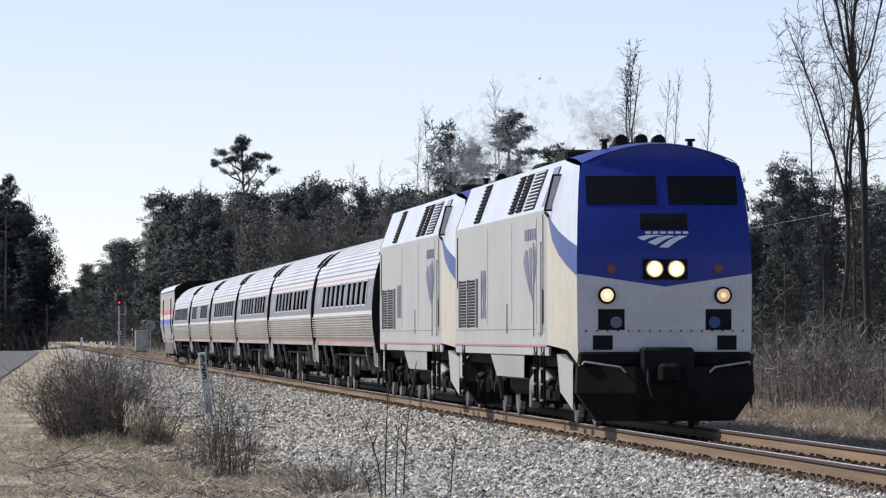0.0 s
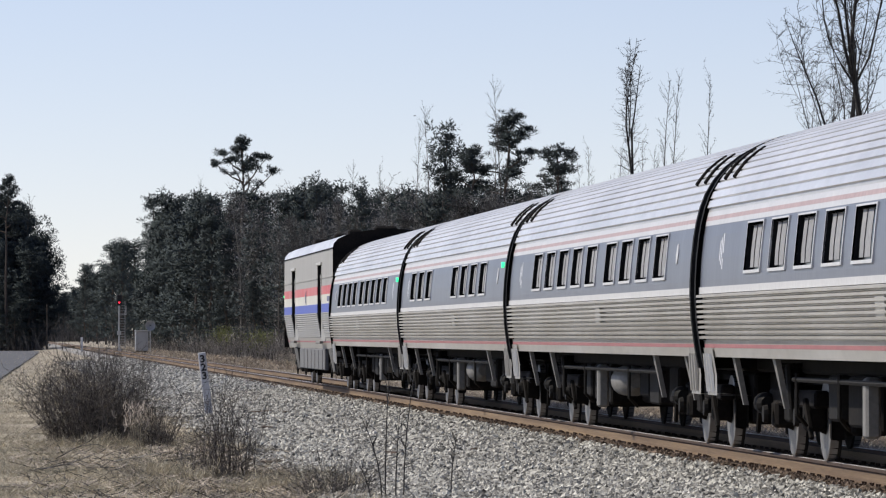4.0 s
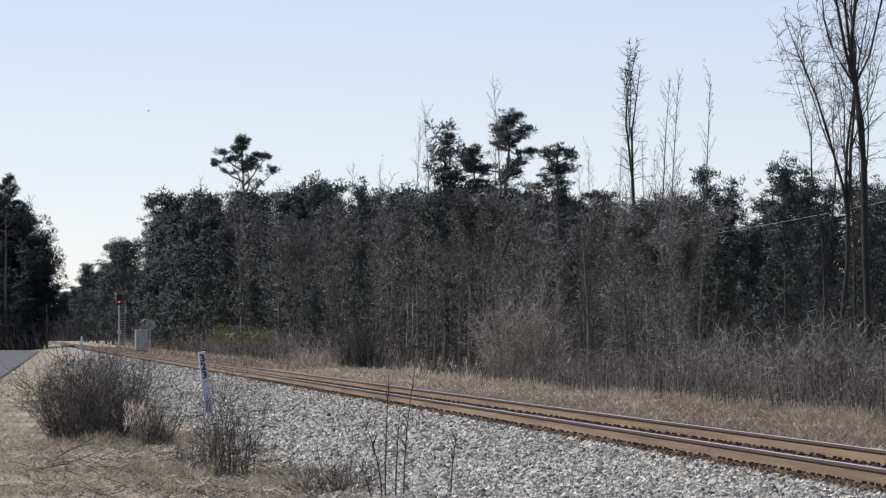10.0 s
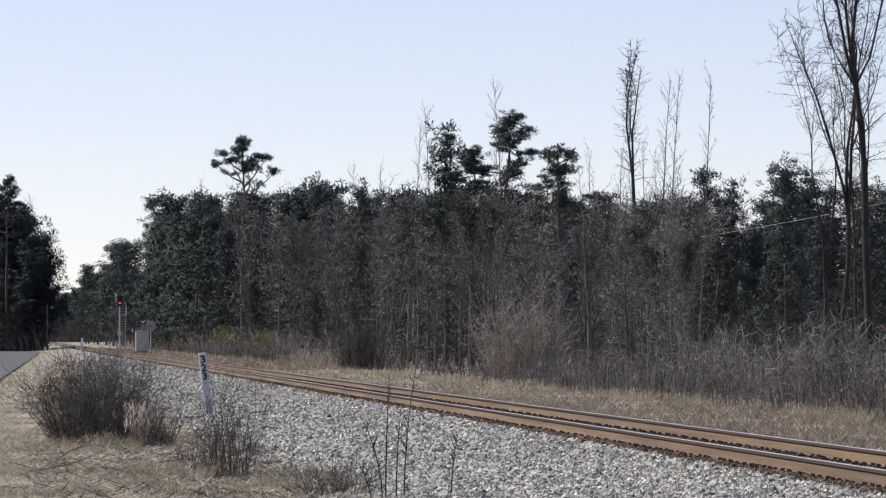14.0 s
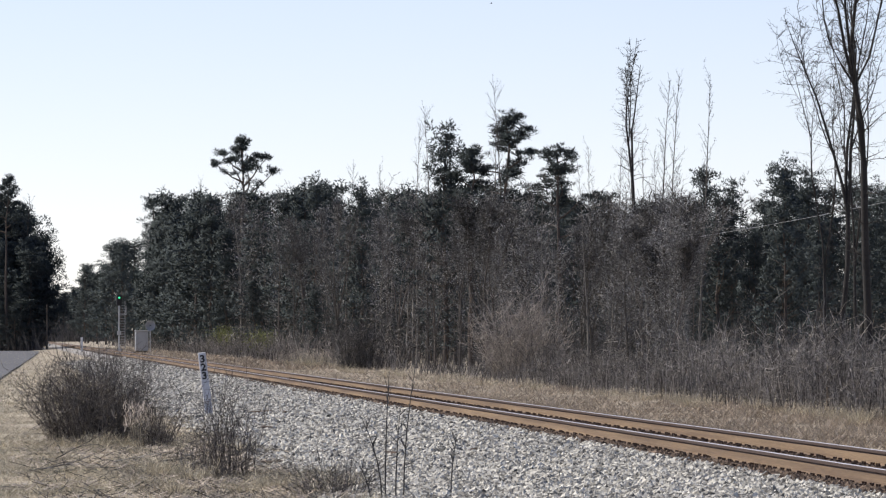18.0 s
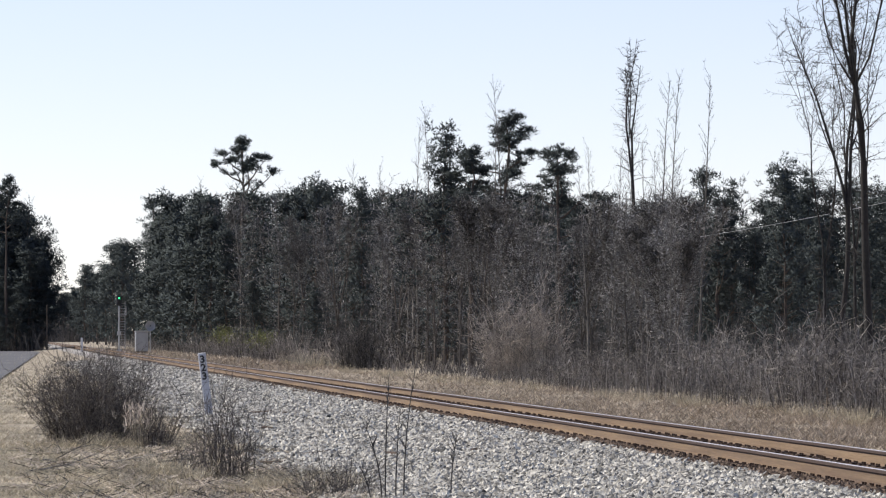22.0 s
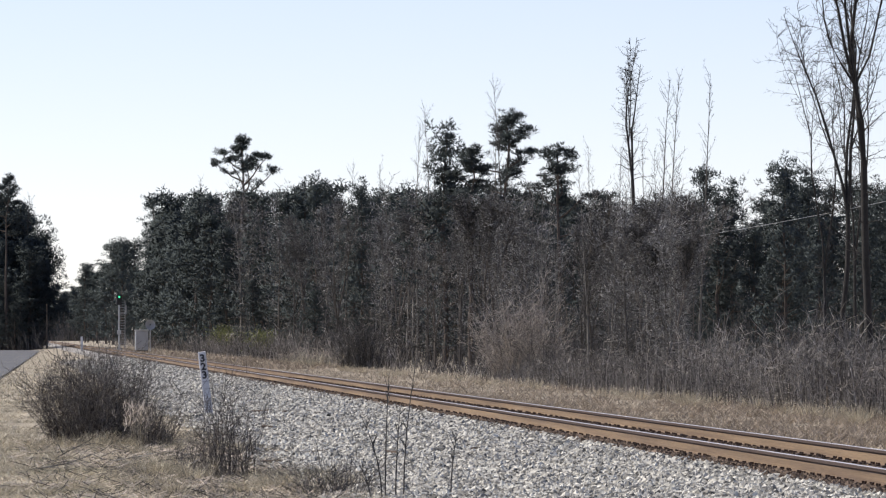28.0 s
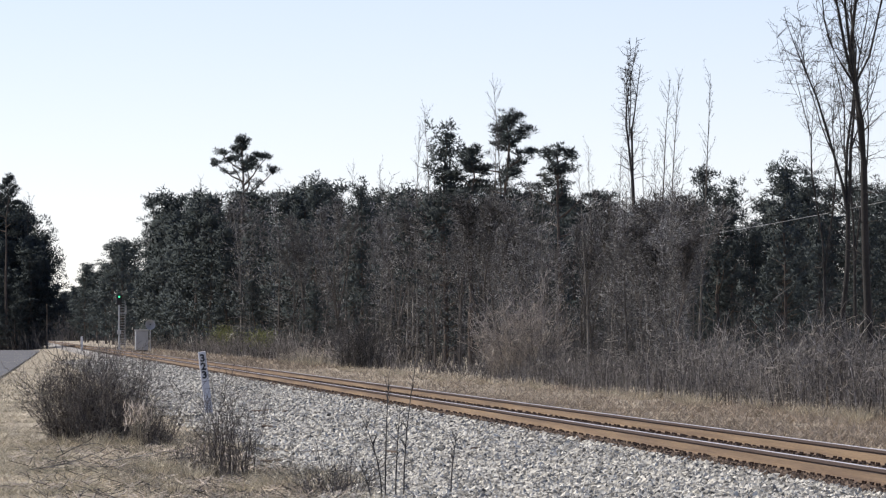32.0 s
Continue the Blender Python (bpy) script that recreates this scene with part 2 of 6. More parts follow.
class Shape:
    """Gathers vertices and faces of one mesh."""

    def __init__(self):
        self.v, self.f = [], []

    def quad_grid(self, rows, closed=False):
        """Joins rows of equal length into a sheet."""
        k, n = len(self.v), len(rows[0])
        for r in rows:
            self.v.extend(r)
        for i in range(len(rows) - 1):
            for j in range(n if closed else n - 1):
                a, b = k + i * n + j, k + i * n + (j + 1) % n
                self.f.append((a, b, b + n, a + n))
        return self

    def poly(self, pts):
        k = len(self.v)
        self.v.extend(pts)
        self.f.append(tuple(range(k, k + len(pts))))
        return self

    def box(self, x0, x1, y0, y1, z0, z1, c=0.0):
        """A box; c: the chamfer of its upright and level edges."""
        if c <= 0:
            k = len(self.v)
            self.v += [(x, y, z) for z in (z0, z1) for y in (y0, y1) for x in (x0, x1)]
            self.f += [tuple(k + i for i in q) for q in ((0, 2, 3, 1), (4, 5, 7, 6), (0, 1, 5, 4), (2, 6, 7, 3), (0, 4, 6, 2), (1, 3, 7, 5))]
            return self
        rings = []
        for z, s in ((z0, c), (z0 + c, 0), (z1 - c, 0), (z1, c)):
            a, b, d, e = x0 + s, x1 - s, y0 + s, y1 - s
            rings.append([(a + c, d, z), (b - c, d, z), (b, d + c, z), (b, e - c, z), (b - c, e, z), (a + c, e, z), (a, e - c, z), (a, d + c, z)])
        self.quad_grid(rings, True)
        self.poly(rings[0][::-1]), self.poly(rings[-1])
        return self

    def tube(self, pts, radii, sides=5, caps=False):
        """A tapered tube along points; a last radius of 0 makes a tip."""
        k = len(self.v)
        n = len(pts)
        for i, p in enumerate(pts):
            a, b = pts[max(i - 1, 0)], pts[min(i + 1, n - 1)]
            d = (b[0] - a[0], b[1] - a[1], b[2] - a[2])
            l = math.sqrt(d[0] ** 2 + d[1] ** 2 + d[2] ** 2) or 1
            d = (d[0] / l, d[1] / l, d[2] / l)
            u = (d[1], -d[0], 0) if abs(d[2]) < 0.9 else (0, d[2], -d[1])
            l = math.sqrt(u[0] ** 2 + u[1] ** 2 + u[2] ** 2) or 1
            u = (u[0] / l, u[1] / l, u[2] / l)
            w = (d[1] * u[2] - d[2] * u[1], d[2] * u[0] - d[0] * u[2], d[0] * u[1] - d[1] * u[0])
            r = radii[i]
            if i == n - 1 and r == 0:
                self.v.append(tuple(p))
                q = k + (i - 1) * sides
                self.f += [(q + j, q + (j + 1) % sides, k + i * sides) for j in range(sides)]
                return self
            for j in range(sides):
                c, s = math.cos(j * math.tau / sides) * r, math.sin(j * math.tau / sides) * r
                self.v.append((p[0] + u[0] * c + w[0] * s, p[1] + u[1] * c + w[1] * s, p[2] + u[2] * c + w[2] * s))
            if i:
                q = k + (i - 1) * sides
                self.f += [(q + j, q + (j + 1) % sides, q + sides + (j + 1) % sides, q + sides + j) for j in range(sides)]
        if caps:
            self.f += [tuple(k + j for j in range(sides))[::-1], tuple(k + (n - 1) * sides + j for j in range(sides))]
        return self

    def lathe(self, rings, centre, axis="x", sides=20):
        """A turned solid: rings of (place along the axis, radius)."""
        rows = []
        for a, r in rings:
            row = []
            for j in range(sides):
                c, s = math.cos(j * math.tau / sides) * r, math.sin(j * math.tau / sides) * r
                q = (a, c, s) if axis == "x" else (c, a, s) if axis == "y" else (c, s, a)
                row.append((centre[0] + q[0], centre[1] + q[1], centre[2] + q[2]))
            rows.append(row)
        self.quad_grid(rows, True)
        self.poly(rows[0]), self.poly(rows[-1][::-1])
        return self

    def mesh(self, name, material, smooth=False):
        me = bpy.data.meshes.new(name)
        me.from_pydata(self.v, [], self.f)
        me.materials.append(material)
        if smooth:
            me.shade_smooth()
        return me


def part(name, shape, material, parent, label="", at=None, smooth=False):
    me = shape.mesh(name, material, smooth) if isinstance(shape, Shape) else shape
    ob = new(name, me)
    ob.parent = parent
    if at is not None:
        ob.matrix_basis = at
    if label:
        ob["label"] = label
    return ob


def thing(name, label, category, group="", at=None, kind=""):
    ob = tagged(new(name), label, category, group, kind)
    if at is not None:
        ob.matrix_basis = at
    return ob


def solid(name, shape, material, label, category, group="", kind="", at=None, smooth=False):
    ob = tagged(new(name, shape.mesh(name, material, smooth) if isinstance(shape, Shape) else shape), label, category, group, kind)
    if at is not None:
        ob.matrix_basis = at
    return ob


def wob(x, y, s, seed=0.0):
    """Smooth unevenness of about -1..1."""
    return noise.noise((x / s, y / s, seed))

# ---- ground ----
# Height across the track bed: (X, Z)
BED_LINE = [(-3000, -1.2), (-60, -0.9), (-12, -0.66), (0.0, -0.62), (2.8, -0.60), (4.0, -0.55), (5.6, -0.43), (7.6, -0.28), (8.45, -0.245),
            (11.55, -0.245), (12.3, -0.32), (13.6, -0.52), (16.0, -0.55), (22.0, -0.50), (60, -0.2), (3000, -0.6)]


def ground_z(x, y):
    for (a, za), (b, zb) in zip(BED_LINE, BED_LINE[1:]):
        if x <= b:
            z = za + (zb - za) * (x - a) / (b - a)
            break
    if 7.6 < x < 12.3:
        return z
    rough = 0.05 if x < 4.5 or x > 13 else 0.02
    return z + rough * wob(x, y, 3.0) + rough * 0.5 * wob(x, y, 0.9, 4)


def sheet(name, xs, ys, material, lift, label, category):
    s = Shape()
    s.quad_grid([[(x, y, ground_z(x, y) + lift) for x in xs] for y in ys])
    s.f = [q[::-1] for q in s.f]
    return solid(name, s, material, label, category, kind="structure", smooth=True)


def steps(a, b, grow, first):
    out, d = [a], first
    while out[-1] < b:
        out.append(min(out[-1] + d, b))
        d *= grow
    return out


XS = sorted(set([-3000, -1500, -700, -300, -120, -60, -30, -18, -12] + [-9 + 1.0 * i for i in range(9)] + [0.5 * i for i in range(8)] + [x for x, _ in BED_LINE if 3 < x < 20]
                + [14.5, 18, 20, 22, 25, 30, 40, 60, 120, 300, 700, 1500, 3000]))
YS = [-2500, -800, -200, -50, 0, 20, 40, 50] + steps(55, 4500, 1.012, 0.8)
sheet("ground", XS, YS, GRASS_GROUND, 0.0, "dry straw-coloured grass ground beside the railway", "ground")
sheet("ballast_bed", [4.0, 4.6, 5.2, 5.6, 6.2, 6.9, 7.6, 8.45, 9.25, 10, 10.75, 11.55, 12.0, 12.6, 13.0], [-400, -100, 0, 30, 45] + steps(55, 400, 1.015, 0.7), SHADED_BED, 0.012,
      "ballast bed under the rails, near black for shade between stones", "ballast")

sheet("distant_ballast_bed", [6.7, 6.9, 7.6, 8.45, 9.25, 10, 10.75, 11.55, 12.0, 12.6, 13.0], steps(400, 1800, 1.05, 8), FAR_BED, 0.014,
      "pale grey ballast under the distant rails", "ballast")

# road that closes in on the track far away
s = Shape()
rows = []
for y in [-50, 60, 150] + steps(200, 780, 1.05, 12):
    e = -3.0 + 0.0105 * y - (0.0 if y < 690 else 0.004 * (y - 690) ** 2)
    rows.append([(e - 6.2 + i * 0.775, y, max(ground_z(e - 6.2 + i * 0.775, y), -0.60) + 0.055) for i in range(9)])
s.quad_grid(rows)
s.f = [q[::-1] for q in s.f]
solid("road", s, ASPHALT, "worn grey asphalt country road along the track", "road", kind="structure", smooth=True)

# ---- stones ----
rnd = np.random.default_rng(3)
OCT = np.array([(1, 0, 0), (0, 1, 0), (-1, 0, 0), (0, -1, 0), (0, 0, 1), (0, 0, -1)], float)
OCTF = np.array([(0, 1, 4), (1, 2, 4), (2, 3, 4), (3, 0, 4), (1, 0, 5), (2, 1, 5), (3, 2, 5), (0, 3, 5)])


def scatter(name, places, sizes, shape_v, shape_f, material):
    """Many broken stones in one mesh."""
    n, k = len(places), len(shape_v)
    v = np.repeat(shape_v[None], n, 0) * (1 + rnd.uniform(-0.3, 0.3, (n, k, 1)))
    v *= (sizes[:, None] * rnd.uniform((0.75, 0.7, 0.5), (1.6, 1.35, 1.1), (n, 3)))[:, None, :]
    a, b = rnd.uniform(0, math.tau, n), rnd.uniform(-0.7, 0.7, n)
    ca, sa, cb, sb = np.cos(a), np.sin(a), np.cos(b), np.sin(b)
    x, y, z = v[..., 0].copy(), v[..., 1].copy(), v[..., 2].copy()
    y, z = y * cb[:, None] - z * sb[:, None], y * sb[:, None] + z * cb[:, None]
    v[..., 0], v[..., 1], v[..., 2] = x * ca[:, None] - y * sa[:, None], x * sa[:, None] + y * ca[:, None], z
    v += places[:, None, :]
    f = (shape_f[None] + (np.arange(n) * k)[:, None, None]).reshape(-1, 3)
    me = bpy.data.meshes.new(name)
    me.from_pydata(v.reshape(-1, 3), [], f)
    me.materials.append(material)
    return me


def bed_places(n, x0, x1, y0, y1):
    # even in the inverse of the distance, so that stones thin out far off
    y = 1 / rnd.uniform(1 / y1, 1 / y0, n)
    x = rnd.uniform(x0, x1, n)
    x = np.where(x < 4.2 + 0.7 * np.sin(y * 0.35), x + rnd.uniform(0, 2, n), x)
    return np.array([(a, b, ground_z(a, b) + (0.045 if 8.65 < a < 11.4 else 0.02)) for a, b in zip(x, y)])


p = bed_places(27000, 3.7, 8.8, 53, 84)
stones = scatter("ballast_stones", p, rnd.uniform(0.026, 0.056, len(p)), OCT, OCTF, STONE)
solid("ballast_stones", stones, STONE, "loose pale grey granite ballast stones on the shoulder", "ballast stones", kind="stuff")
p = bed_places(34000, 3.7, 8.8, 82, 420)
stones = scatter("distant_ballast_stones", p, rnd.uniform(0.030, 0.060, len(p)) * (1 + 0.0012 * (p[:, 1] - 80)), OCT, OCTF, STONE)
solid("distant_ballast_stones", stones, STONE, "pale grey ballast stones along the distant shoulder", "ballast stones", kind="stuff")
p = bed_places(5200, 8.72, 9.12, 53, 300)
stones = scatter("stained_ballast_stones", p, rnd.uniform(0.026, 0.056, len(p)) * (1 + 0.001 * (p[:, 1] - 53)), OCT, OCTF, RUSTY_STONE)
solid("stained_ballast_stones", stones, RUSTY_STONE, "rust-stained brown ballast stones beside the rail", "ballast stones", kind="stuff")
# the rust tone between the rails also paints the shade there
p = bed_places(4500, 9.4, 10.6, 53, 260)
stones = scatter("dark_inner_ballast_stones", p, rnd.uniform(0.026, 0.05, len(p)), OCT, OCTF, RUSTY_STONE)
solid("dark_inner_ballast_stones", stones, RUSTY_STONE, "rusty ballast stones between the rails, shade in their dark tone", "ballast stones", kind="stuff")
p = bed_places(6500, 10.9, 12.9, 53, 200)
stones = scatter("far_side_ballast_stones", p, rnd.uniform(0.03, 0.06, len(p)), OCT, OCTF, STONE)
solid("far_side_ballast_stones", stones, STONE, "grey ballast stones beyond the rails", "ballast stones", kind="stuff")

# ---- track ----
track = thing("railway_track", "single railway track of rusty rails on timber ties", "railway track", kind="structure")
FOOT = [(-0.075, -0.185), (-0.075, -0.172), (-0.012, -0.155), (-0.012, -0.045), (-0.036, -0.034), (-0.036, -0.006), (-0.03, 0.0),
        (0.03, 0.0), (0.036, -0.006), (0.036, -0.034), (0.012, -0.045), (0.012, -0.155), (0.075, -0.172), (0.075, -0.185)]
RAIL_YS = [-400, -100, 0, 60, 100, 150, 250, 500, 1000, 1800]
for cx in (9.25, 10.75):
    s = Shape()
    s.quad_grid([[(cx + a, y, b) for a, b in FOOT] for y in RAIL_YS], True)
    rail = part("rail", s, RAIL_RUST, track, "rust-brown steel rail")
    s = Shape()
    s.quad_grid([[(cx + a, y, b) for a, b in ((-0.030, -0.002), (-0.027, 0.002), (0.027, 0.002), (0.030, -0.002))] for y in RAIL_YS])
    part("running_surface", s, RAIL_TOP, rail, "bright polished rail head")
    # dark strips: rusty head side and the painted shade line beneath it
    for e in (-1, 1):
        s = Shape()
        s.quad_grid([[(cx + e * a, y, b) for a, b in ((0.0135, -0.056), (0.0135, -0.046), (0.0372, -0.035), (0.0372, -0.006), (0.031, 0.0012))] for y in RAIL_YS])
        part("head_side", s, PLATE, rail, "dark rusty rail head side, shade under the head painted in")
TIE_MESH = Shape().box(-1.3, 1.3, -0.115, 0.115, -0.18, 0.0, 0.012).mesh("tie", TIE)
s = Shape()
for side in (-1, 1):
    for e in (-1, 1):
        s.box(side * 0.75 + e * 0.105 - 0.012, side * 0.75 + e * 0.105 + 0.012, -0.07, -0.045, 0.0, 0.042)
        s.box(side * 0.75 + e * 0.115 - 0.012, side * 0.75 + e * 0.115 + 0.012, 0.045, 0.07, 0.0, 0.042)
    s.box(side * 0.75 - 0.18, side * 0.75 + 0.18, -0.09, 0.09, -0.005, 0.018)
PLATE_MESH = s.mesh("tie_plate", PLATE)
for i in range(300):
    t = part("tie", TIE_MESH, TIE, track)
    t.matrix_basis = pose(10 + random.uniform(-0.04, 0.04), 52 + i * 0.535 + random.uniform(-0.02, 0.02), -0.188, 0, 0, random.uniform(-1, 1))
    part("tie_plate", PLATE_MESH, PLATE, t)
s = Shape()
y = 52 + 300 * 0.535
while y < 900:
    s.box(8.7 + random.uniform(-0.04, 0.04), 11.3, y - 0.115, y + 0.115, -0.37, -0.188)
    for cx in (9.25, 10.75):
        s.box(cx - 0.18, cx + 0.18, y - 0.09, y + 0.09, -0.19, -0.165)
    y += 0.535
tagged(part("distant_ties", s, TIE, track), kind="stuff")

# ---- plants ----


def sticks(name, segs, material):
    """Three-sided tapered sticks in one mesh; segs: rows of x0 y0 z0 x1 y1 z1 r0 r1."""
    g = np.asarray(segs, float)
    a, b = g[:, 0:3], g[:, 3:6]
    d = b - a
    d /= np.maximum(np.linalg.norm(d, axis=1, keepdims=True), 1e-6)
    ref = np.where(np.abs(d[:, 2:3]) < 0.9, np.array([[0, 0, 1.0]]), np.array([[1.0, 0, 0]]))
    u = np.cross(d, ref)
    u /= np.maximum(np.linalg.norm(u, axis=1, keepdims=True), 1e-6)
    w = np.cross(d, u)
    n = len(g)
    v = np.zeros((n, 6, 3))
    for j in range(3):
        c = u * math.cos(j * math.tau / 3) + w * math.sin(j * math.tau / 3)
        v[:, j] = a + c * g[:, 6:7]
        v[:, 3 + j] = b + c * g[:, 7:8]
    q = np.array([(0, 1, 4, 3), (1, 2, 5, 4), (2, 0, 3, 5)])
    f = (q[None] + (np.arange(n) * 6)[:, None, None]).reshape(-1, 4)
    me = bpy.data.meshes.new(name)
    me.from_pydata(v.reshape(-1, 3), [], f)
    me.materials.append(material)
    return me


def blades(name, base, tip, width, material, facing=None):
    """Flat pointed leaves, one triangle each; facing: soft normals of a clump."""
    d = tip - base
    side = np.cross(d, rnd.normal(size=d.shape))
    side /= np.maximum(np.linalg.norm(side, axis=1, keepdims=True), 1e-6)
    side *= width[:, None] * 0.5
    if facing is not None:
        side *= np.where((np.cross(side, d) * facing).sum(1) < 0, -1.0, 1.0)[:, None]
    v = np.stack([base - side, base + side, tip], 1).reshape(-1, 3)
    me = bpy.data.meshes.new(name)
    me.from_pydata(v, [], np.arange(len(v)).reshape(-1, 3))
    if facing is not None:
        me.shade_smooth()
        me.normals_split_custom_set_from_vertices(np.repeat(facing, 3, 0))
    me.materials.append(material)
    return me


def turned(d, tilt, spin):
    """Direction d bent away by tilt, round by spin (radians)."""
    d = d.normalized()
    u = d.cross(Vector((0.3, 0.2, 1)) if abs(d.z) < 0.9 else Vector((1, 0, 0))).normalized()
    w = d.cross(u)
    return d * math.cos(tilt) + (u * math.cos(spin) + w * math.sin(spin)) * math.sin(tilt)


def limb(segs, p, d, length, r, n, rise=0.08, wander=0.13):
    """A crooked branch; returns its points and directions."""
    out = []
    for i in range(n):
        d = (d + Vector((random.gauss(0, wander), random.gauss(0, wander), random.gauss(0, wander) + rise))).normalized()
        q = p + d * length / n
        segs.append((*p, *q, r * (1 - 0.75 * i / n), r * (1 - 0.75 * (i + 1) / n)))
        out.append((q, d, r * (1 - 0.75 * (i + 1) / n)))
        p = q
    return out


def side_branch(fine, tips, p, d, length, r, twigs, curl, rise, fine_r, long=1.0):
    """A crooked branch of three bends with twigs along it."""
    for i in range(3):
        d = (d + Vector((random.gauss(0, curl), random.gauss(0, curl), random.gauss(0, curl) + rise))).normalized()
        q = p + d * length / 3
        fine.append((*p, *q, r * (1 - 0.25 * i), r * (0.75 - 0.25 * i) + 0.001))
        for _ in range(twigs):
            a = p.lerp(q, random.random())
            e = turned(d, random.uniform(0.4, 1.15), random.uniform(0, math.tau))
            l = length * random.uniform(0.1, 0.28) * long
            m = a + e * l * 0.6
            e = (e + Vector((random.gauss(0, 0.4), random.gauss(0, 0.4), random.gauss(0, 0.3) + 2 * rise))).normalized()
            tips.append((*a, *m, fine_r * 2))
            tips.append((*m, *(m + e * l * 0.6), fine_r * 1.5))
        p = q


def finish_tree(ob, trunk, fine, tips, bark, twig, fleck=None):
    tips = np.array(tips)
    part("trunk", trunk, bark, ob, smooth=True)
    tagged(part("branchwork", sticks("branchwork", fine, twig), twig, ob, "thin leafless branches"), kind="stuff")
    tagged(part("crown", blades("crown", tips[:, 0:3], tips[:, 3:6], tips[:, 6], fleck or twig), fleck or twig, ob, "fine leafless twigs"), kind="stuff")
    return ob


def pole_tree(seed, h, trunk_r, n, reach, low, label, bark, twig, tilt=(0.6, 1.05), curl=0.14, twigs=4, fine_r=0.008, wander=0.02, rise=0.08, taper=0.7, fleck=None):
    """A slim leafless tree: one upright stem with side branches from low to the tip."""
    random.seed(seed)
    ob = thing("bare_tree", label, "tree", "trees of the wood")
    p, d = Vector((0, 0, -0.3)), Vector((random.gauss(0, 0.02), random.gauss(0, 0.02), 1))
    pts, k = [p], 12
    for i in range(k):
        d = (d + Vector((random.gauss(0, wander), random.gauss(0, wander), 0.05))).normalized()
        p = p + d * (h + 0.3) / k
        pts.append(p)
    rad = [trunk_r * (1 - 0.93 * (i / k) ** 0.9) for i in range(k + 1)]
    trunk, fine, tips = Shape().tube([tuple(q) for q in pts], rad, 6), [], []
    for j in range(n):
        f = low + (0.99 - low) * (j + random.random()) / n
        i = min(int(f * k), k - 1)
        e = turned(Vector((0, 0, 1)), random.uniform(*tilt) * (1.1 - 0.35 * f), random.uniform(0, math.tau))
        length = reach * random.uniform(0.45, 1.15) * (1.1 - taper * f)
        side_branch(fine, tips, pts[i].lerp(pts[i + 1], f * k - i), e, length, min(max(rad[i] * 0.4, 0.009), 0.03), twigs, curl, rise, fine_r, 1.6 if fleck else 1.0)
    return finish_tree(ob, trunk, fine, tips, bark, twig, fleck)


def vase_tree(seed, h, trunk_r, fork, stems, gape, sides, reach, label, bark, twig, fine_r=0.009, wander=0.10, low=0, fleck=None, forks=2):
    """A tall leafless tree: a bare trunk that parts into upright winding stems, each with short twiggy branches."""
    random.seed(seed)
    ob = thing("bare_tree", label, "tree", "trees of the wood")
    trunk, fine, tips = Shape(), [], []

    def stem(p, d, length, r, depth):
        n, pts, rad = 7, [p], [r]
        for i in range(n):
            d = (d + Vector((random.gauss(0, wander), random.gauss(0, wander), 0.17))).normalized()
            p = p + d * length / n
            f = (i + 1) / n
            pts.append(p)
            rad.append(max(r * (1 - 0.85 * f), fine_r))
            for _ in range(sides):
                e = turned(d, random.uniform(0.6, 1.3), random.uniform(0, math.tau))
                side_branch(fine, tips, p.lerp(pts[-2], random.random()), e, reach * random.uniform(0.35, 1.1) * (1.15 - 0.6 * f), max(rad[-1] * 0.3, fine_r), 4, 0.24, 0.06, fine_r)
            if depth < forks and i in (1, 3, 4) and random.random() < 0.75:
                stem(p, turned(d, random.uniform(1.0, 2.2) * gape + 0.1, random.uniform(0, math.tau)), length * (1 - f) * random.uniform(0.6, 0.95) + 0.06 * h, rad[-1] * 0.6, depth + 1)
        trunk.tube([tuple(q) for q in pts], rad, 6)

    p, d, pts = Vector((0, 0, -0.3)), Vector((random.gauss(0, 0.01), random.gauss(0, 0.01), 1)), [Vector((0, 0, -0.3))]
    for i in range(8):
        d = (d + Vector((random.gauss(0, 0.025), random.gauss(0, 0.025), 0.15))).normalized()
        p = p + d * (h * fork + 0.3) / 8
        pts.append(p)
        for _ in range(low if i > 2 else 0):
            side_branch(fine, tips, p, turned(Vector((0, 0, 1)), random.uniform(0.8, 1.4), random.uniform(0, math.tau)), reach * random.uniform(0.5, 1.1), fine_r * 1.6, 4, 0.25, 0.04, fine_r)
    trunk.tube([tuple(q) for q in pts], [trunk_r * (1.2 if i == 0 else 1 - 0.03 * i) for i in range(9)], 8)
    turn = random.uniform(0, math.tau)
    for k in range(stems):
        stem(p, turned(d, gape * random.uniform(0.4, 1.1), turn + math.tau * k / stems + random.uniform(-0.4, 0.4)), h * (1 - fork) * random.uniform(0.85, 1.08), trunk_r * random.uniform(0.5, 0.7), 0)
    s = h / max(q[5] for q in tips)
    trunk.v = [(x * s, y * s, z * s) for x, y, z in trunk.v]
    fine = [(*(c * s for c in q[:6]), q[6], q[7]) for q in fine]
    tips = [(*(c * s for c in q[:6]), q[6]) for q in tips]
    return finish_tree(ob, trunk, fine, tips, bark, twig, fleck)


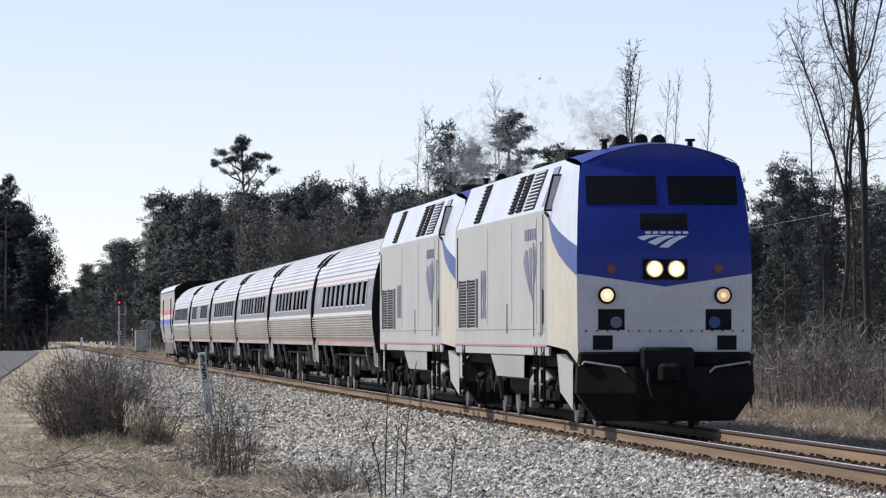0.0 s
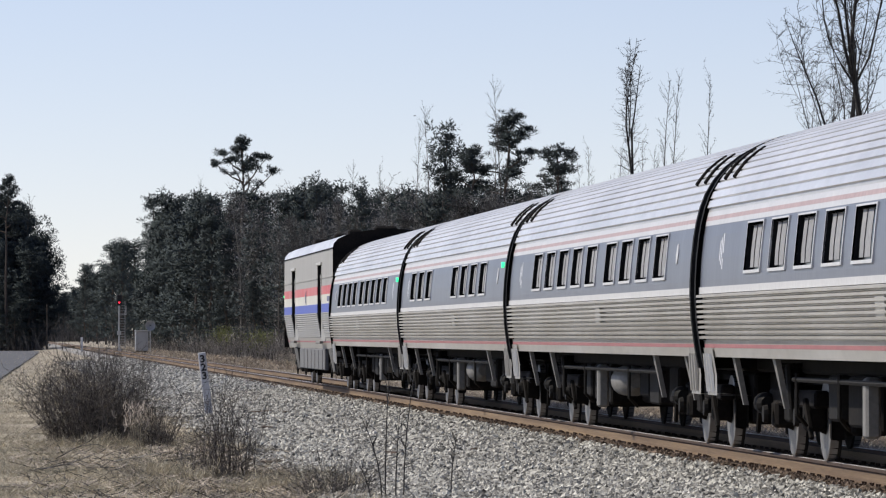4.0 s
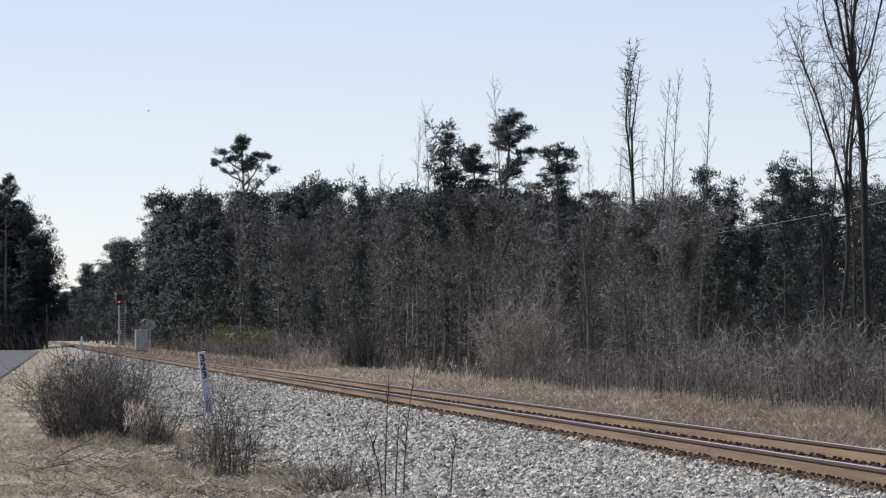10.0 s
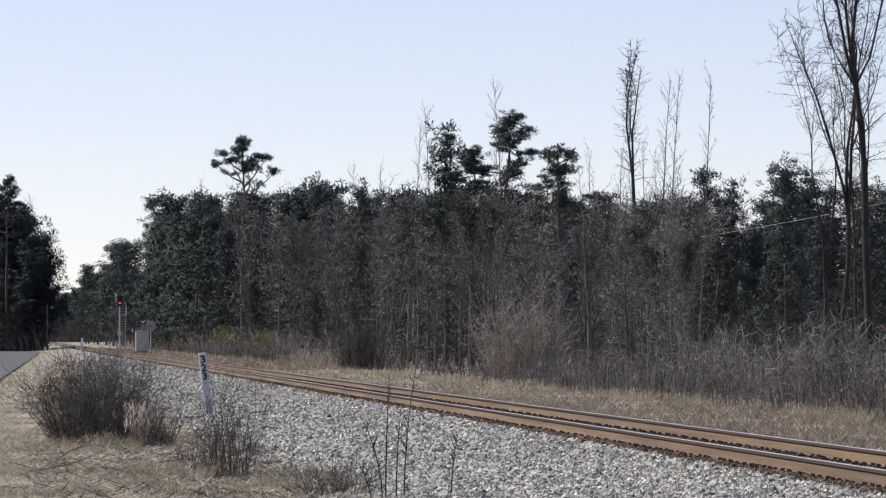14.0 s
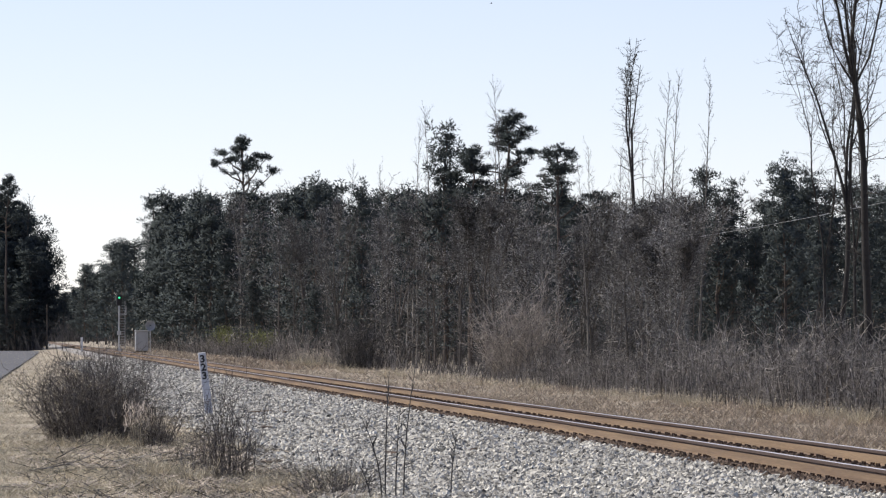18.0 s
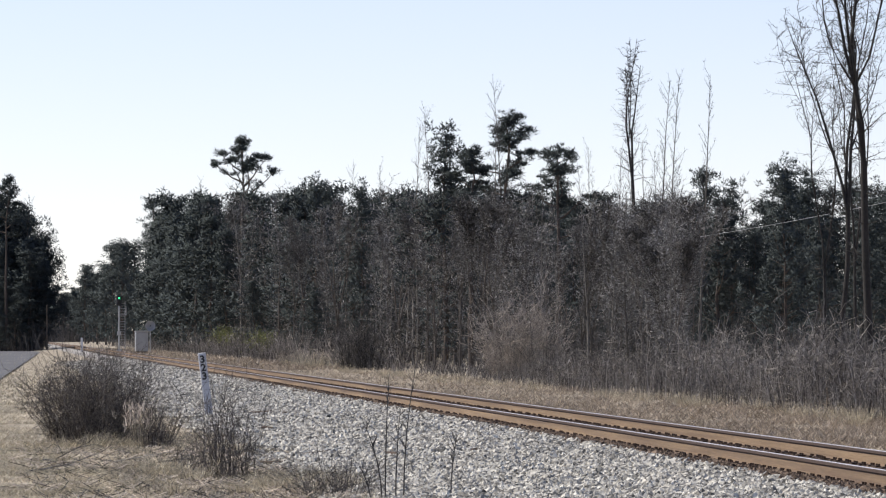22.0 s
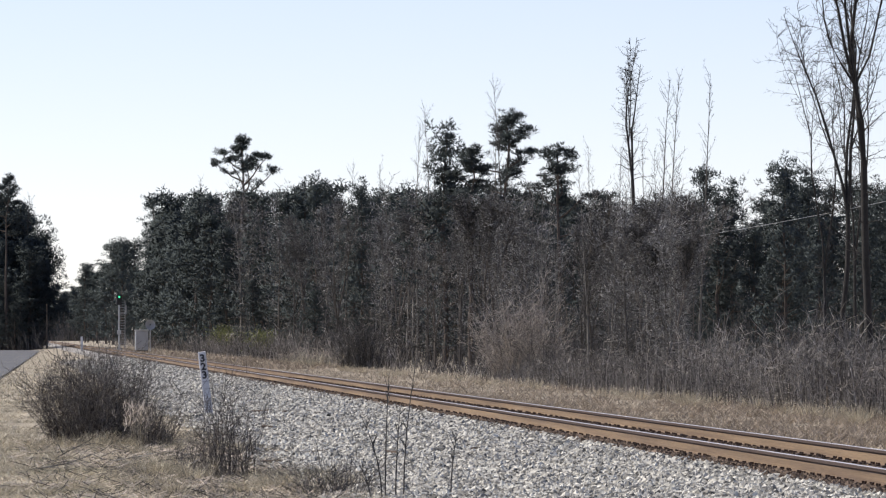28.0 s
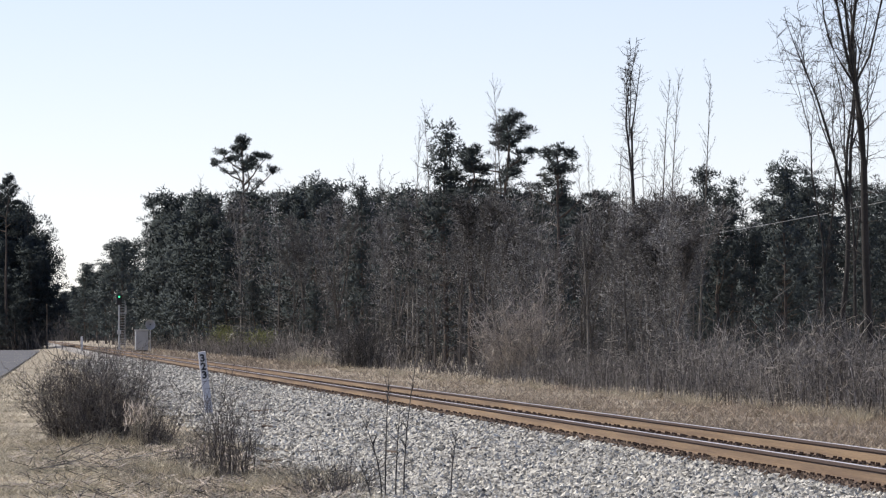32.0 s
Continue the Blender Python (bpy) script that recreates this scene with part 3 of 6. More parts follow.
def needles(c, k, radius, size, wide):
    """Needle sprays that fill soft round clumps at the centres c."""
    way = rnd.normal(size=(len(c) * k, 3))
    way /= np.linalg.norm(way, axis=1, keepdims=True)
    mid = np.repeat(c, k, 0)
    base = mid + way * radius * rnd.uniform(0.0, 1.0, (len(way), 1)) ** 0.7 * (1, 1, 0.8)
    grow = way * 0.7 + (0, 0, 0.45) + rnd.normal(0, 0.4, way.shape)
    grow /= np.linalg.norm(grow, axis=1, keepdims=True)
    length = rnd.uniform(0.6, 1.2, len(way)) * size
    ring = base * (1, 1, 0)
    ring /= np.maximum(np.linalg.norm(ring, axis=1, keepdims=True), 1e-6)
    facing = way + ring * 0.6 + (0, 0, 0.35) + rnd.normal(0, 0.05, way.shape)
    facing /= np.linalg.norm(facing, axis=1, keepdims=True)
    return blades("crown", base, base + grow * length[:, None], length * wide, NEEDLE, facing)


def pine_tree(seed, h, trunk_r, low, width, limbs, label="", ragged=0.35, k=28, radius=0.32, size=0.21, wide=0.36):
    """A pine with limbs from low to its tip, each set with round needle clumps."""
    random.seed(seed)
    ob = thing("pine_tree", label or "dark green pine in the wood beside the track", "tree", "pines of the wood")
    pts = [(0, 0, -0.3)]
    for i in range(1, 8):
        pts.append((random.gauss(0, 0.07), random.gauss(0, 0.07), h * 0.97 * i / 7))
    trunk = Shape().tube(pts, [trunk_r * (1 - 0.85 * i / 7) for i in range(8)], 6)
    segs, clumps = [], []
    for j in range(limbs):
        f = low + (1 - low) * ((j + random.random()) / limbs)
        i = min(int(f * 7), 6)
        p = Vector(pts[i]).lerp(Vector(pts[i + 1]), f * 7 - i)
        g = (f - low) / (1 - low)
        prof = (0.35 + 0.65 * math.sin(math.pi * min(1, 0.18 + 0.82 * g) ** 0.8)) * (1 - 0.4 * g)
        d = turned(Vector((0, 0, 1)), random.uniform(1.0, 1.5) - 0.7 * g, random.uniform(0, math.tau))
        length = width * prof * random.uniform(1 - ragged, 1 + ragged)
        for q, dd, rr in limb(segs, p, d, length, 0.012 * length + 0.02, 3, 0.06, 0.16):
            for _ in range(3):
                clumps.append(q + Vector((random.gauss(0, 1), random.gauss(0, 1), random.gauss(0.2, 0.6))) * 0.13 * width)
    for g in segs:
        trunk.tube([g[0:3], g[3:6]], [g[6], g[7]], 3)
    part("trunk", trunk, PINE_BARK, ob, smooth=True)
    part("crown", needles(np.array([tuple(q) for q in clumps]), k, radius, size, wide), NEEDLE, ob, "clumps of green needles, blue haze in their colour")
    return ob


def lobed_pine(seed, h, trunk_r, low, limbs, reach, label, lobe=0.75, tuft=26, k=22):
    """An old pine: a tall bare trunk and a few crooked limbs that end in separate cushions of needles."""
    random.seed(seed)
    ob = thing("pine_tree", label, "tree", "pines of the wood")
    pts = [(0, 0, -0.3)]
    for i in range(1, 10):
        pts.append((random.gauss(0, 0.10), random.gauss(0, 0.10), h * 0.96 * i / 9))
    trunk = Shape().tube(pts, [trunk_r * (1 - 0.8 * i / 9) for i in range(10)], 7)
    segs, clumps = [], [Vector(pts[-1]) + Vector((random.gauss(0, lobe * 0.5), random.gauss(0, lobe * 0.5), random.gauss(0, lobe * 0.4))) for _ in range(tuft)]
    for j in range(limbs):
        f = low + (0.97 - low) * (j + random.random() * 0.6) / limbs
        i = min(int(f * 9), 8)
        p = Vector(pts[i]).lerp(Vector(pts[i + 1]), f * 9 - i)
        g = (f - low) / (1 - low)
        d = turned(Vector((0, 0, 1)), random.uniform(1.0, 1.35) - 0.45 * g, j * 2.4 + random.uniform(-0.5, 0.5))
        length = reach * (1 - 0.55 * g) * random.uniform(0.6, 1.1)
        run = limb(segs, p, d, length, 0.02 * length + 0.03, 5, 0.10, 0.2)
        for at, share in ((4, 1.0), (2, 0.45)):
            q = run[at][0]
            for _ in range(int(tuft * share)):
                clumps.append(q + Vector((random.gauss(0, lobe * 0.55), random.gauss(0, lobe * 0.55), random.gauss(0.15, lobe * 0.3))))
    for g in segs:
        trunk.tube([g[0:3], g[3:6]], [g[6], g[7]], 4)
    part("trunk", trunk, PINE_BARK, ob, smooth=True)
    part("crown", needles(np.array([tuple(q) for q in clumps]), k, 0.22, 0.30, 0.24), NEEDLE, ob, "separate cushions of green needles, blue haze in their colour")
    return ob


def plant(src, x, y, h, h0, spin=None, wide=1.0, first=[]):
    """Sets a copy of a tree, or the tree itself the first time, on the ground."""
    m = pose(x, y, ground_z(x, y) - 0.05, 0, 0, random.uniform(0, 360) if spin is None else spin)
    size = Vector((h / h0 * wide, h / h0 * wide, h / h0))
    ob = src if src not in first else copy_thing(src, m)
    first.append(src)
    ob.matrix_basis = m @ Matrix.Diagonal((*size, 1))
    return ob


WOOD = "leafless grey-brown deciduous tree at the edge of the wood"
FOREST = [pole_tree(11 + i, 12, 0.085, 78, 1.75, 0.14, WOOD, PALE_BARK if i < 2 else BARK, TWIG, (0.7, 1.4), 0.30, 3, 0.024, 0.035, 0.06, 0.25, fleck=FLECK) for i in range(4)]
FOREST += [vase_tree(21 + i, 12, 0.11, 0.26, 3, 0.14, 3, 1.3, WOOD, BARK, TWIG, 0.022, 0.12, 2, fleck=FLECK) for i in range(3)]
SLIM = [pole_tree(31 + i, 14, 0.075, 60, 1.35, 0.22, "tall slim leafless tree above the wood", PALE_BARK if i else BARK, TWIG, (0.45, 0.85), 0.12, 4, 0.009, 0.013, 0.10, 0.5) for i in range(3)]
GRAND = [vase_tree(51 + i, 14, r, fork, stems, gape, 3, 1.15, "tall leafless tree with winding limbs, painted dark as if backlit", DARK_BARK, DARK_TWIG, 0.008, 0.12, 2, forks=1)
         for i, (r, fork, stems, gape) in enumerate([(0.10, 0.44, 3, 0.13), (0.125, 0.48, 3, 0.28), (0.07, 0.34, 2, 0.12)])]
PINES = [pine_tree(71 + i, 14, 0.16, 0.05, 2.7, 44) for i in range(4)]
FAR_PINES = [pine_tree(81 + i, 14, 0.16, 0.05, 2.7, 34, k=26, radius=0.46, size=0.27, wide=0.42) for i in range(3)]
FULL_PINES = [pine_tree(87 + i, 14, 0.2, 0.30, 4.2, 56, k=34, radius=0.55, size=0.28, wide=0.45, ragged=0.25) for i in range(2)]
TALL_PINES = [lobed_pine(91, 22, 0.26, 0.735, 12, 4.2, "tall old pine with separate needle cushions above the wood", 0.58, 22, 22),
              lobed_pine(92, 22, 0.22, 0.66, 11, 2.9, "tall pine standing above the wood", 0.6, 22, 24), lobed_pine(93, 22, 0.22, 0.60, 11, 3.4, "tall pine standing above the wood", 0.7, 20, 24)]

random.seed(5)
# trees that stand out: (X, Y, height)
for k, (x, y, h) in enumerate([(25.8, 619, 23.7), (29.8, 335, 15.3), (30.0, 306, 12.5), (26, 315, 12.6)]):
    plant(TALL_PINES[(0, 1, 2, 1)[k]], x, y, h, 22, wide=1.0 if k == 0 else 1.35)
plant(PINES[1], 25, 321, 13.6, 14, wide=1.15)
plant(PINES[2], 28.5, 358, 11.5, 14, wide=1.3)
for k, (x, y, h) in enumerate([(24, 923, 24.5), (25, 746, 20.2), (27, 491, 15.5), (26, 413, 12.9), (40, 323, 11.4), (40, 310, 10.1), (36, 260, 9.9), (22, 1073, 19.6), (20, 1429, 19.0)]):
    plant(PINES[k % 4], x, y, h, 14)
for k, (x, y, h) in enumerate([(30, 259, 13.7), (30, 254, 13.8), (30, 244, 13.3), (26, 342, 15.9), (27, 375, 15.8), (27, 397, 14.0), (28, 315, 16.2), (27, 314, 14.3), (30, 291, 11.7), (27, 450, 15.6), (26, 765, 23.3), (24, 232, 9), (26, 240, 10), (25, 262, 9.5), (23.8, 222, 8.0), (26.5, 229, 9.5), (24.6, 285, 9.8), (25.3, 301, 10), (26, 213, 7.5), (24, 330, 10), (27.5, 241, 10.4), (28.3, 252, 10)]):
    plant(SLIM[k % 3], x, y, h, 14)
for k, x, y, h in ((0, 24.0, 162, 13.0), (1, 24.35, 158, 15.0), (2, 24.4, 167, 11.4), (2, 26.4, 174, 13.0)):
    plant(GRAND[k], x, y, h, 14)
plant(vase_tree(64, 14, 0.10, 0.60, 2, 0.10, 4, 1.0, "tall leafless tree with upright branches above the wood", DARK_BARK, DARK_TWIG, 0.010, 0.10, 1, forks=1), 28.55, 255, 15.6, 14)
# the wood's edge and its depth; it stands back where the brush is widest
def canopy(y):
    return min(2.0 + 0.0255 * y, 21)


def inverse(k, n, y0, y1):
    return 1 / (1 / y1 + (1 / y0 - 1 / y1) * (k + random.random()) / n)


for k in range(130):
    y = inverse(k, 130, 190, 720)
    x = min(random.uniform(23.5, 31), 0.118 * y)
    plant(random.choice(FOREST), x, y, random.uniform(0.7, 1.03) * canopy(y), 12, wide=1.1)
for k in range(14):
    y = inverse(k, 14, 300, 1000)
    x = random.uniform(34, 52)
    plant(random.choice(FOREST), x, y, random.uniform(0.75, 1.0) * canopy(y), 12, wide=1.1)
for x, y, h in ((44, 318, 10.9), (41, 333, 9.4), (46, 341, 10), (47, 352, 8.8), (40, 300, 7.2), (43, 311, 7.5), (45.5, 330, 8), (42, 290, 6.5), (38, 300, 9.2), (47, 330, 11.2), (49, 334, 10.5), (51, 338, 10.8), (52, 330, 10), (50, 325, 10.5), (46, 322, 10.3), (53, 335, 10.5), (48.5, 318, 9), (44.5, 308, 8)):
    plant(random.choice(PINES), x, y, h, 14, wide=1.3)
for k in range(24):
    y = random.uniform(360, 450)
    plant(random.choice(PINES), random.uniform(0.12, 0.16) * y, y, random.uniform(0.8, 1.0) * 0.0245 * y, 14, wide=1.5)
for k in range(70):
    y = inverse(k, 70, 290, 1000)
    x = random.uniform(32, 66) if y < 420 else random.uniform(28, 60)
    plant(random.choice(PINES if y < 520 else FAR_PINES), x, y, random.uniform(0.7, 0.98) * canopy(y), 14, wide=1.3)
for k in range(50):
    y = inverse(k, 50, 600, 1900)
    plant(random.choice(FAR_PINES), random.uniform(21, 30), y, random.uniform(0.75, 1.0) * canopy(y), 14, wide=1.3)
for k in range(48):
    y = inverse(k, 48, 380, 780)
    plant(random.choice(PINES if y < 430 else FAR_PINES), random.uniform(27, 42), y, random.uniform(0.72, 1.05) * canopy(y), 14, wide=1.4)
for k in range(26):
    y = random.uniform(430, 540)
    plant(random.choice(FAR_PINES), random.uniform(0.068, 0.122) * y, y, random.uniform(0.75, 1.0) * 0.021 * y, 14, wide=1.6)
plant(PINES[0], 21.6, 495, 6.8, 14, wide=1.4)
plant(PINES[3], 22.4, 410, 5.2, 14, wide=1.6)
# the far wood where the track bends out of sight
for k in range(44):
    plant(random.choice(FAR_PINES), -10 + k, random.uniform(1850, 2300), random.uniform(13, 18), 14, wide=2.0)
# the wood left of the road
for k in range(34):
    y = random.uniform(765, 860)
    x = random.uniform(-20, 5.2)
    h = random.uniform(0.85, 1.05) * max(9, min(21, 19.5 - 1.7 * x))
    plant(random.choice(PINES), x, y, h, 14, wide=1.5)
for x, y, h in ((3.2, 762, 13), (4.0, 770, 11.5), (2, 760, 9), (0, 757, 9), (4.3, 764, 8.5), (-2, 757, 10), (-4, 757, 9), (1.2, 752, 6), (-1, 752, 6.5)):
    plant(random.choice(PINES), x, y, h, 14, wide=1.7)
for x, y, h in ((4.3, 772, 15.0), (2.0, 778, 19.0), (-1.5, 770, 20.0), (4.9, 768, 12.0), (3.0, 766, 14.5), (-0.5, 765, 14), (1.5, 764, 10)):
    plant(random.choice(FULL_PINES), x, y, h, 14, wide=1.0)
plant(TALL_PINES[1], 0.2, 755, 23.5, 22)
plant(SLIM[0], 2.6, 770, 21.0, 14, wide=1.6)
plant(SLIM[2], 5.8, 790, 18.0, 14, wide=1.4)


def thicket(n, x0, x1, y0, y1, h0, h1, r, twigs, lean=0.25, clump=0.0, edge=9.0):
    """Upright stems with side twigs, in clumps, thinning out with distance."""
    y = 1 / rnd.uniform(1 / y1, 1 / y0, n)
    x = rnd.uniform(x0, x1, n)
    lump = np.array([wob(a, b * 0.35, 3.2, 2) + 0.5 * wob(a, b * 0.35, 1.3, 6) for a, b in zip(x, y)])
    keep = (lump > -0.5 + clump + rnd.uniform(-0.2, 0.2, n)) & (x < edge * y)
    x, y, lump = x[keep], y[keep], lump[keep]
    n = len(x)
    z = np.array([ground_z(a, b) for a, b in zip(x, y)]) - 0.03
    h = rnd.uniform(h0, h1, n) * np.maximum(0.35, 0.75 + 0.9 * lump)
    dx, dy = rnd.normal(0, lean, n) * h, rnd.normal(0, lean, n) * h
    p0, p2 = np.stack([x, y, z], 1), np.stack([x + dx, y + dy, z + h], 1)
    p1 = (p0 + p2) / 2 + rnd.normal(0, 0.06, (n, 3)) * h[:, None]
    col = lambda v: np.full((n, 1), v)
    out = [np.concatenate([p0, p1, col(r), col(r * 0.7)], 1), np.concatenate([p1, p2, col(r * 0.7), col(r * 0.3)], 1)]
    for _ in range(twigs):
        f = rnd.uniform(0.1, 0.95, (n, 1))
        q = p1 + (p2 - p1) * f if rnd.uniform() < 0.65 else p0 + (p1 - p0) * f
        e = q + rnd.normal(0, 0.075, (n, 3)) * h[:, None] + np.array([[0, 0, 0.05]]) * h[:, None]
        out.append(np.concatenate([q, e, col(r * 0.75), col(r * 0.45)], 1))
    return np.concatenate(out)


solid("low_brush", sticks("low_brush", np.concatenate([thicket(1900, 19.6, 25.0, 185, 236, 0.6, 1.4, 0.0095, 8, 0.14, 0.0), thicket(900, 20.3, 25.0, 232, 330, 0.4, 0.9, 0.012, 6, 0.25, 0.1)]), BRUSH), BRUSH,
      "low patchy leafless brush at the wood's edge", "brush", kind="stuff")
solid("brush", sticks("brush", thicket(3600, 19.4, 25.0, 112, 188, 1.2, 2.4, 0.0085, 13, 0.14), BRUSH), BRUSH,
      "dense leafless grey-brown brush along the wood's edge", "brush", kind="stuff")
solid("distant_brush", sticks("distant_brush", thicket(3600, 19.5, 24.5, 330, 1100, 1.0, 2.6, 0.02, 5, 0.25), BRUSH), BRUSH,
      "leafless brush along the distant wood's edge", "brush", kind="stuff")
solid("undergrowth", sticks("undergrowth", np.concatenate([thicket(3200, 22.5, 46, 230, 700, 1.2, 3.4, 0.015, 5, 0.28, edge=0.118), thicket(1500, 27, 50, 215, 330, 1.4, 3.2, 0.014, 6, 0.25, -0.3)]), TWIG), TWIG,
      "leafless undergrowth between the trees, shade in its dark tone", "undergrowth", kind="stuff")


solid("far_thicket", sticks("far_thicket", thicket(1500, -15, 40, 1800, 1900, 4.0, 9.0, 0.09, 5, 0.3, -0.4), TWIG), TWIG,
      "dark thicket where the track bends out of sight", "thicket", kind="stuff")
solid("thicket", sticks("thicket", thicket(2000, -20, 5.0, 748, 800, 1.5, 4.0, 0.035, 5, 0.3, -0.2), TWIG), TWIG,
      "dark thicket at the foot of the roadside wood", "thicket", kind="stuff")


def shrub(name, n, rx, h, r, twigs, material, label, at, lean=0.5, category="shrub", branches=5):
    """A bush: stems that bow outwards, each with crooked branches and twigs."""
    a, d = rnd.uniform(0, math.tau, n), rnd.uniform(0, 1, n) ** 0.6
    out = np.stack([np.cos(a), np.sin(a), np.zeros(n)], 1)
    foot = out * (d * rx * 0.6)[:, None] - (0, 0, 0.05)
    hh = (h * rnd.uniform(0.5, 1.0, n) * (1 - 0.35 * d ** 2))[:, None]
    pts = [foot]
    for f in (0.33, 0.66, 1.0):
        pts.append(foot + out * (d * rx * lean * f ** 1.6)[:, None] + hh * f * (0, 0, 1) + rnd.normal(0, 0.08 * f + 0.02, (n, 3)) * hh)
    col = lambda m, v: np.full((m, 1), v)
    stems = [np.concatenate([pts[i], pts[i + 1], col(n, r * (1 - 0.25 * i)), col(n, r * (0.75 - 0.22 * i))], 1) for i in range(3)]
    rows = []
    for _ in range(branches):
        i = rnd.integers(0, 3, n)
        p, q = np.choose(i[:, None], pts[:3]), np.choose(i[:, None], pts[1:])
        b = p + (q - p) * rnd.uniform(0.1, 1.0, (n, 1))
        way = 0.6 * (q - p) / np.linalg.norm(q - p, axis=1, keepdims=True) + rnd.normal(0, 0.75, (n, 3))
        m = b + way * hh * rnd.uniform(0.06, 0.13, (n, 1))
        e = m + (way + rnd.normal(0, 0.4, (n, 3)) + (0, 0, 0.3)) * hh * rnd.uniform(0.05, 0.12, (n, 1))
        rows += [np.concatenate([b, m, col(n, r * 0.6), col(n, r * 0.5)], 1), np.concatenate([m, e, col(n, r * 0.5), col(n, r * 0.3)], 1)]
        for _ in range(twigs):
            g = b + (m - b) * rnd.uniform(0, 1, (n, 1)) if rnd.uniform() < 0.5 else m + (e - m) * rnd.uniform(0, 1, (n, 1))
            rows.append(np.concatenate([g, g + (way * 0.5 + rnd.normal(0, 0.7, (n, 3))) * hh * rnd.uniform(0.02, 0.07, (n, 1)), col(n, r * 0.45), col(n, r * 0.25)], 1))
    ob = thing(name, label, category, at=at)
    tagged(part("stem_clump", sticks("stem_clump", np.concatenate(stems), material), material, ob), kind="stuff")
    tagged(part("twig_crown", sticks("twig_crown", np.concatenate(rows), material), material, ob), kind="stuff")
    return ob


shrub("bush", 380, 1.35, 1.95, 0.006, 4, BUSH, "dense dark leafless bush on dry grass", pose(1.62, 103, -0.6), 0.45, branches=10)
shrub("bush", 230, 2.4, 4.1, 0.012, 4, PALE_BUSH, "tall pale leafless thicket bush at the wood's edge", pose(23.2, 254, -0.5), 0.55, branches=9)
shrub("bush", 170, 1.9, 3.3, 0.012, 3, TWIG, "dark leafless bush at the wood's edge", pose(20.3, 322, -0.5), 0.5, branches=8)
shrub("bush", 110, 0.55, 0.95, 0.006, 3, BUSH, "low dark leafless bush beside the larger one", pose(2.62, 101, -0.58), 0.6)
shrub("weed_clump", 85, 0.66, 1.8, 0.0055, 2, BUSH, "thin dark weed stems beside the ballast", pose(3.08, 78.5, -0.6), 0.18, "weeds", 4)
shrub("weed_clump", 34, 0.5, 0.75, 0.005, 2, BUSH, "sparse dark weed stems at the edge of the dry grass", pose(2.75, 83, -0.6), 0.3, "weeds", 4)
shrub("bush", 90, 0.7, 0.75, 0.0055, 3, BUSH, "low brown bush at the ballast edge", pose(3.98, 68.4, -0.66), 0.5)


def stalk(x, y, h, lean):
    """One dry stalk with a few side shoots."""
    ob = thing("weed_stalk", "single tall dry weed stalk in the ballast", "weed", "weed stalks", at=pose(x, y, ground_z(x, y) - 0.03))
    pts = [(lean * h * f * f, 0.0, h * f) for f in (0, 0.25, 0.5, 0.75, 1.0)]
    part("stem", Shape().tube(pts, [0.010, 0.009, 0.008, 0.006, 0.003], 5), TWIG, ob)
    for _ in range(9):
        f = random.uniform(0.3, 0.95)
        p = Vector((lean * h * f * f, 0, h * f))
        q = p + Vector((random.uniform(-1, 1) * 0.09, random.uniform(-1, 1) * 0.09, random.uniform(0.05, 0.16)))
        part("shoot", Shape().tube([p, q], [0.006, 0.003], 4), TWIG, ob)


for x, y, h, lean in ((4.43, 66.0, 1.55, 0.03), (4.66, 66.2, 1.62, 0.09), (4.56, 66.1, 1.1, 0.05), (4.42, 66.4, 1.0, -0.24), (5.2, 66.0, 0.75, 0.1), (4.28, 66.3, 0.45, -0.3), (2.45, 133, 1.0, 0.1), (4.45, 139, 0.95, -0.5)):
    stalk(x, y, h, lean)


def turf(name, n, x0, x1, y0, y1, h, w, material, label):
    y = 1 / rnd.uniform(1 / y1, 1 / y0, n)
    x = rnd.uniform(x0, x1, n)
    keep = np.array([wob(a, b, 1.6, 7) + 0.5 * wob(a, b, 5, 9) for a, b in zip(x, y)]) > -0.25
    x, y = x[keep], y[keep]
    base = np.stack([x, y, [ground_z(a, b) for a, b in zip(x, y)]], 1)
    tall = h * rnd.uniform(0.4, 1.2, len(x))
    tip = base + np.stack([rnd.normal(0, 0.9, len(x)) * tall, rnd.normal(0, 0.9, len(x)) * tall, tall], 1)
    return solid(name, blades(name, base, tip, rnd.uniform(0.6, 1.3, len(x)) * w, material), material, label, "grass", kind="stuff")


turf("dry_grass", 120000, -1.0, 4.4, 64, 170, 0.085, 0.008, STRAW, "short dry straw-coloured grass beside the ballast")
turf("distant_dry_grass", 16000, -2, 4.6, 165, 700, 0.11, 0.03, STRAW, "dry grass verge between road and track")
turf("verge_grass", 50000, 12.9, 20.8, 95, 330, 0.20, 0.014, VERGE, "dry straw-coloured grass strip beyond the track")
turf("distant_verge_grass", 12000, 12.9, 20.5, 320, 900, 0.25, 0.05, VERGE, "dry grass strip along the distant track")

turf("dead_weeds", 12000, 1.7, 4.4, 64, 112, 0.10, 0.012, BUSH, "brown dead weeds mixed into the dry grass")
# fallen twigs and dead stems on the grass
n = 900
y = 1 / rnd.uniform(1 / 112, 1 / 66, n)
x = rnd.uniform(0.3, 4.4, n)
z = np.array([ground_z(a, b) for a, b in zip(x, y)])
a, l = rnd.uniform(0, math.tau, n), rnd.uniform(0.08, 0.4, n)
g = np.stack([x, y, z + 0.015, x + np.cos(a) * l, y + np.sin(a) * l, z + rnd.uniform(0.02, 0.14, n), np.full(n, 0.007), np.full(n, 0.004)], 1)
n2 = 2600
y2 = 1 / rnd.uniform(1 / 108, 1 / 64, n2)
x2 = rnd.uniform(0.0, 1, n2) ** 0.7 * 4.2
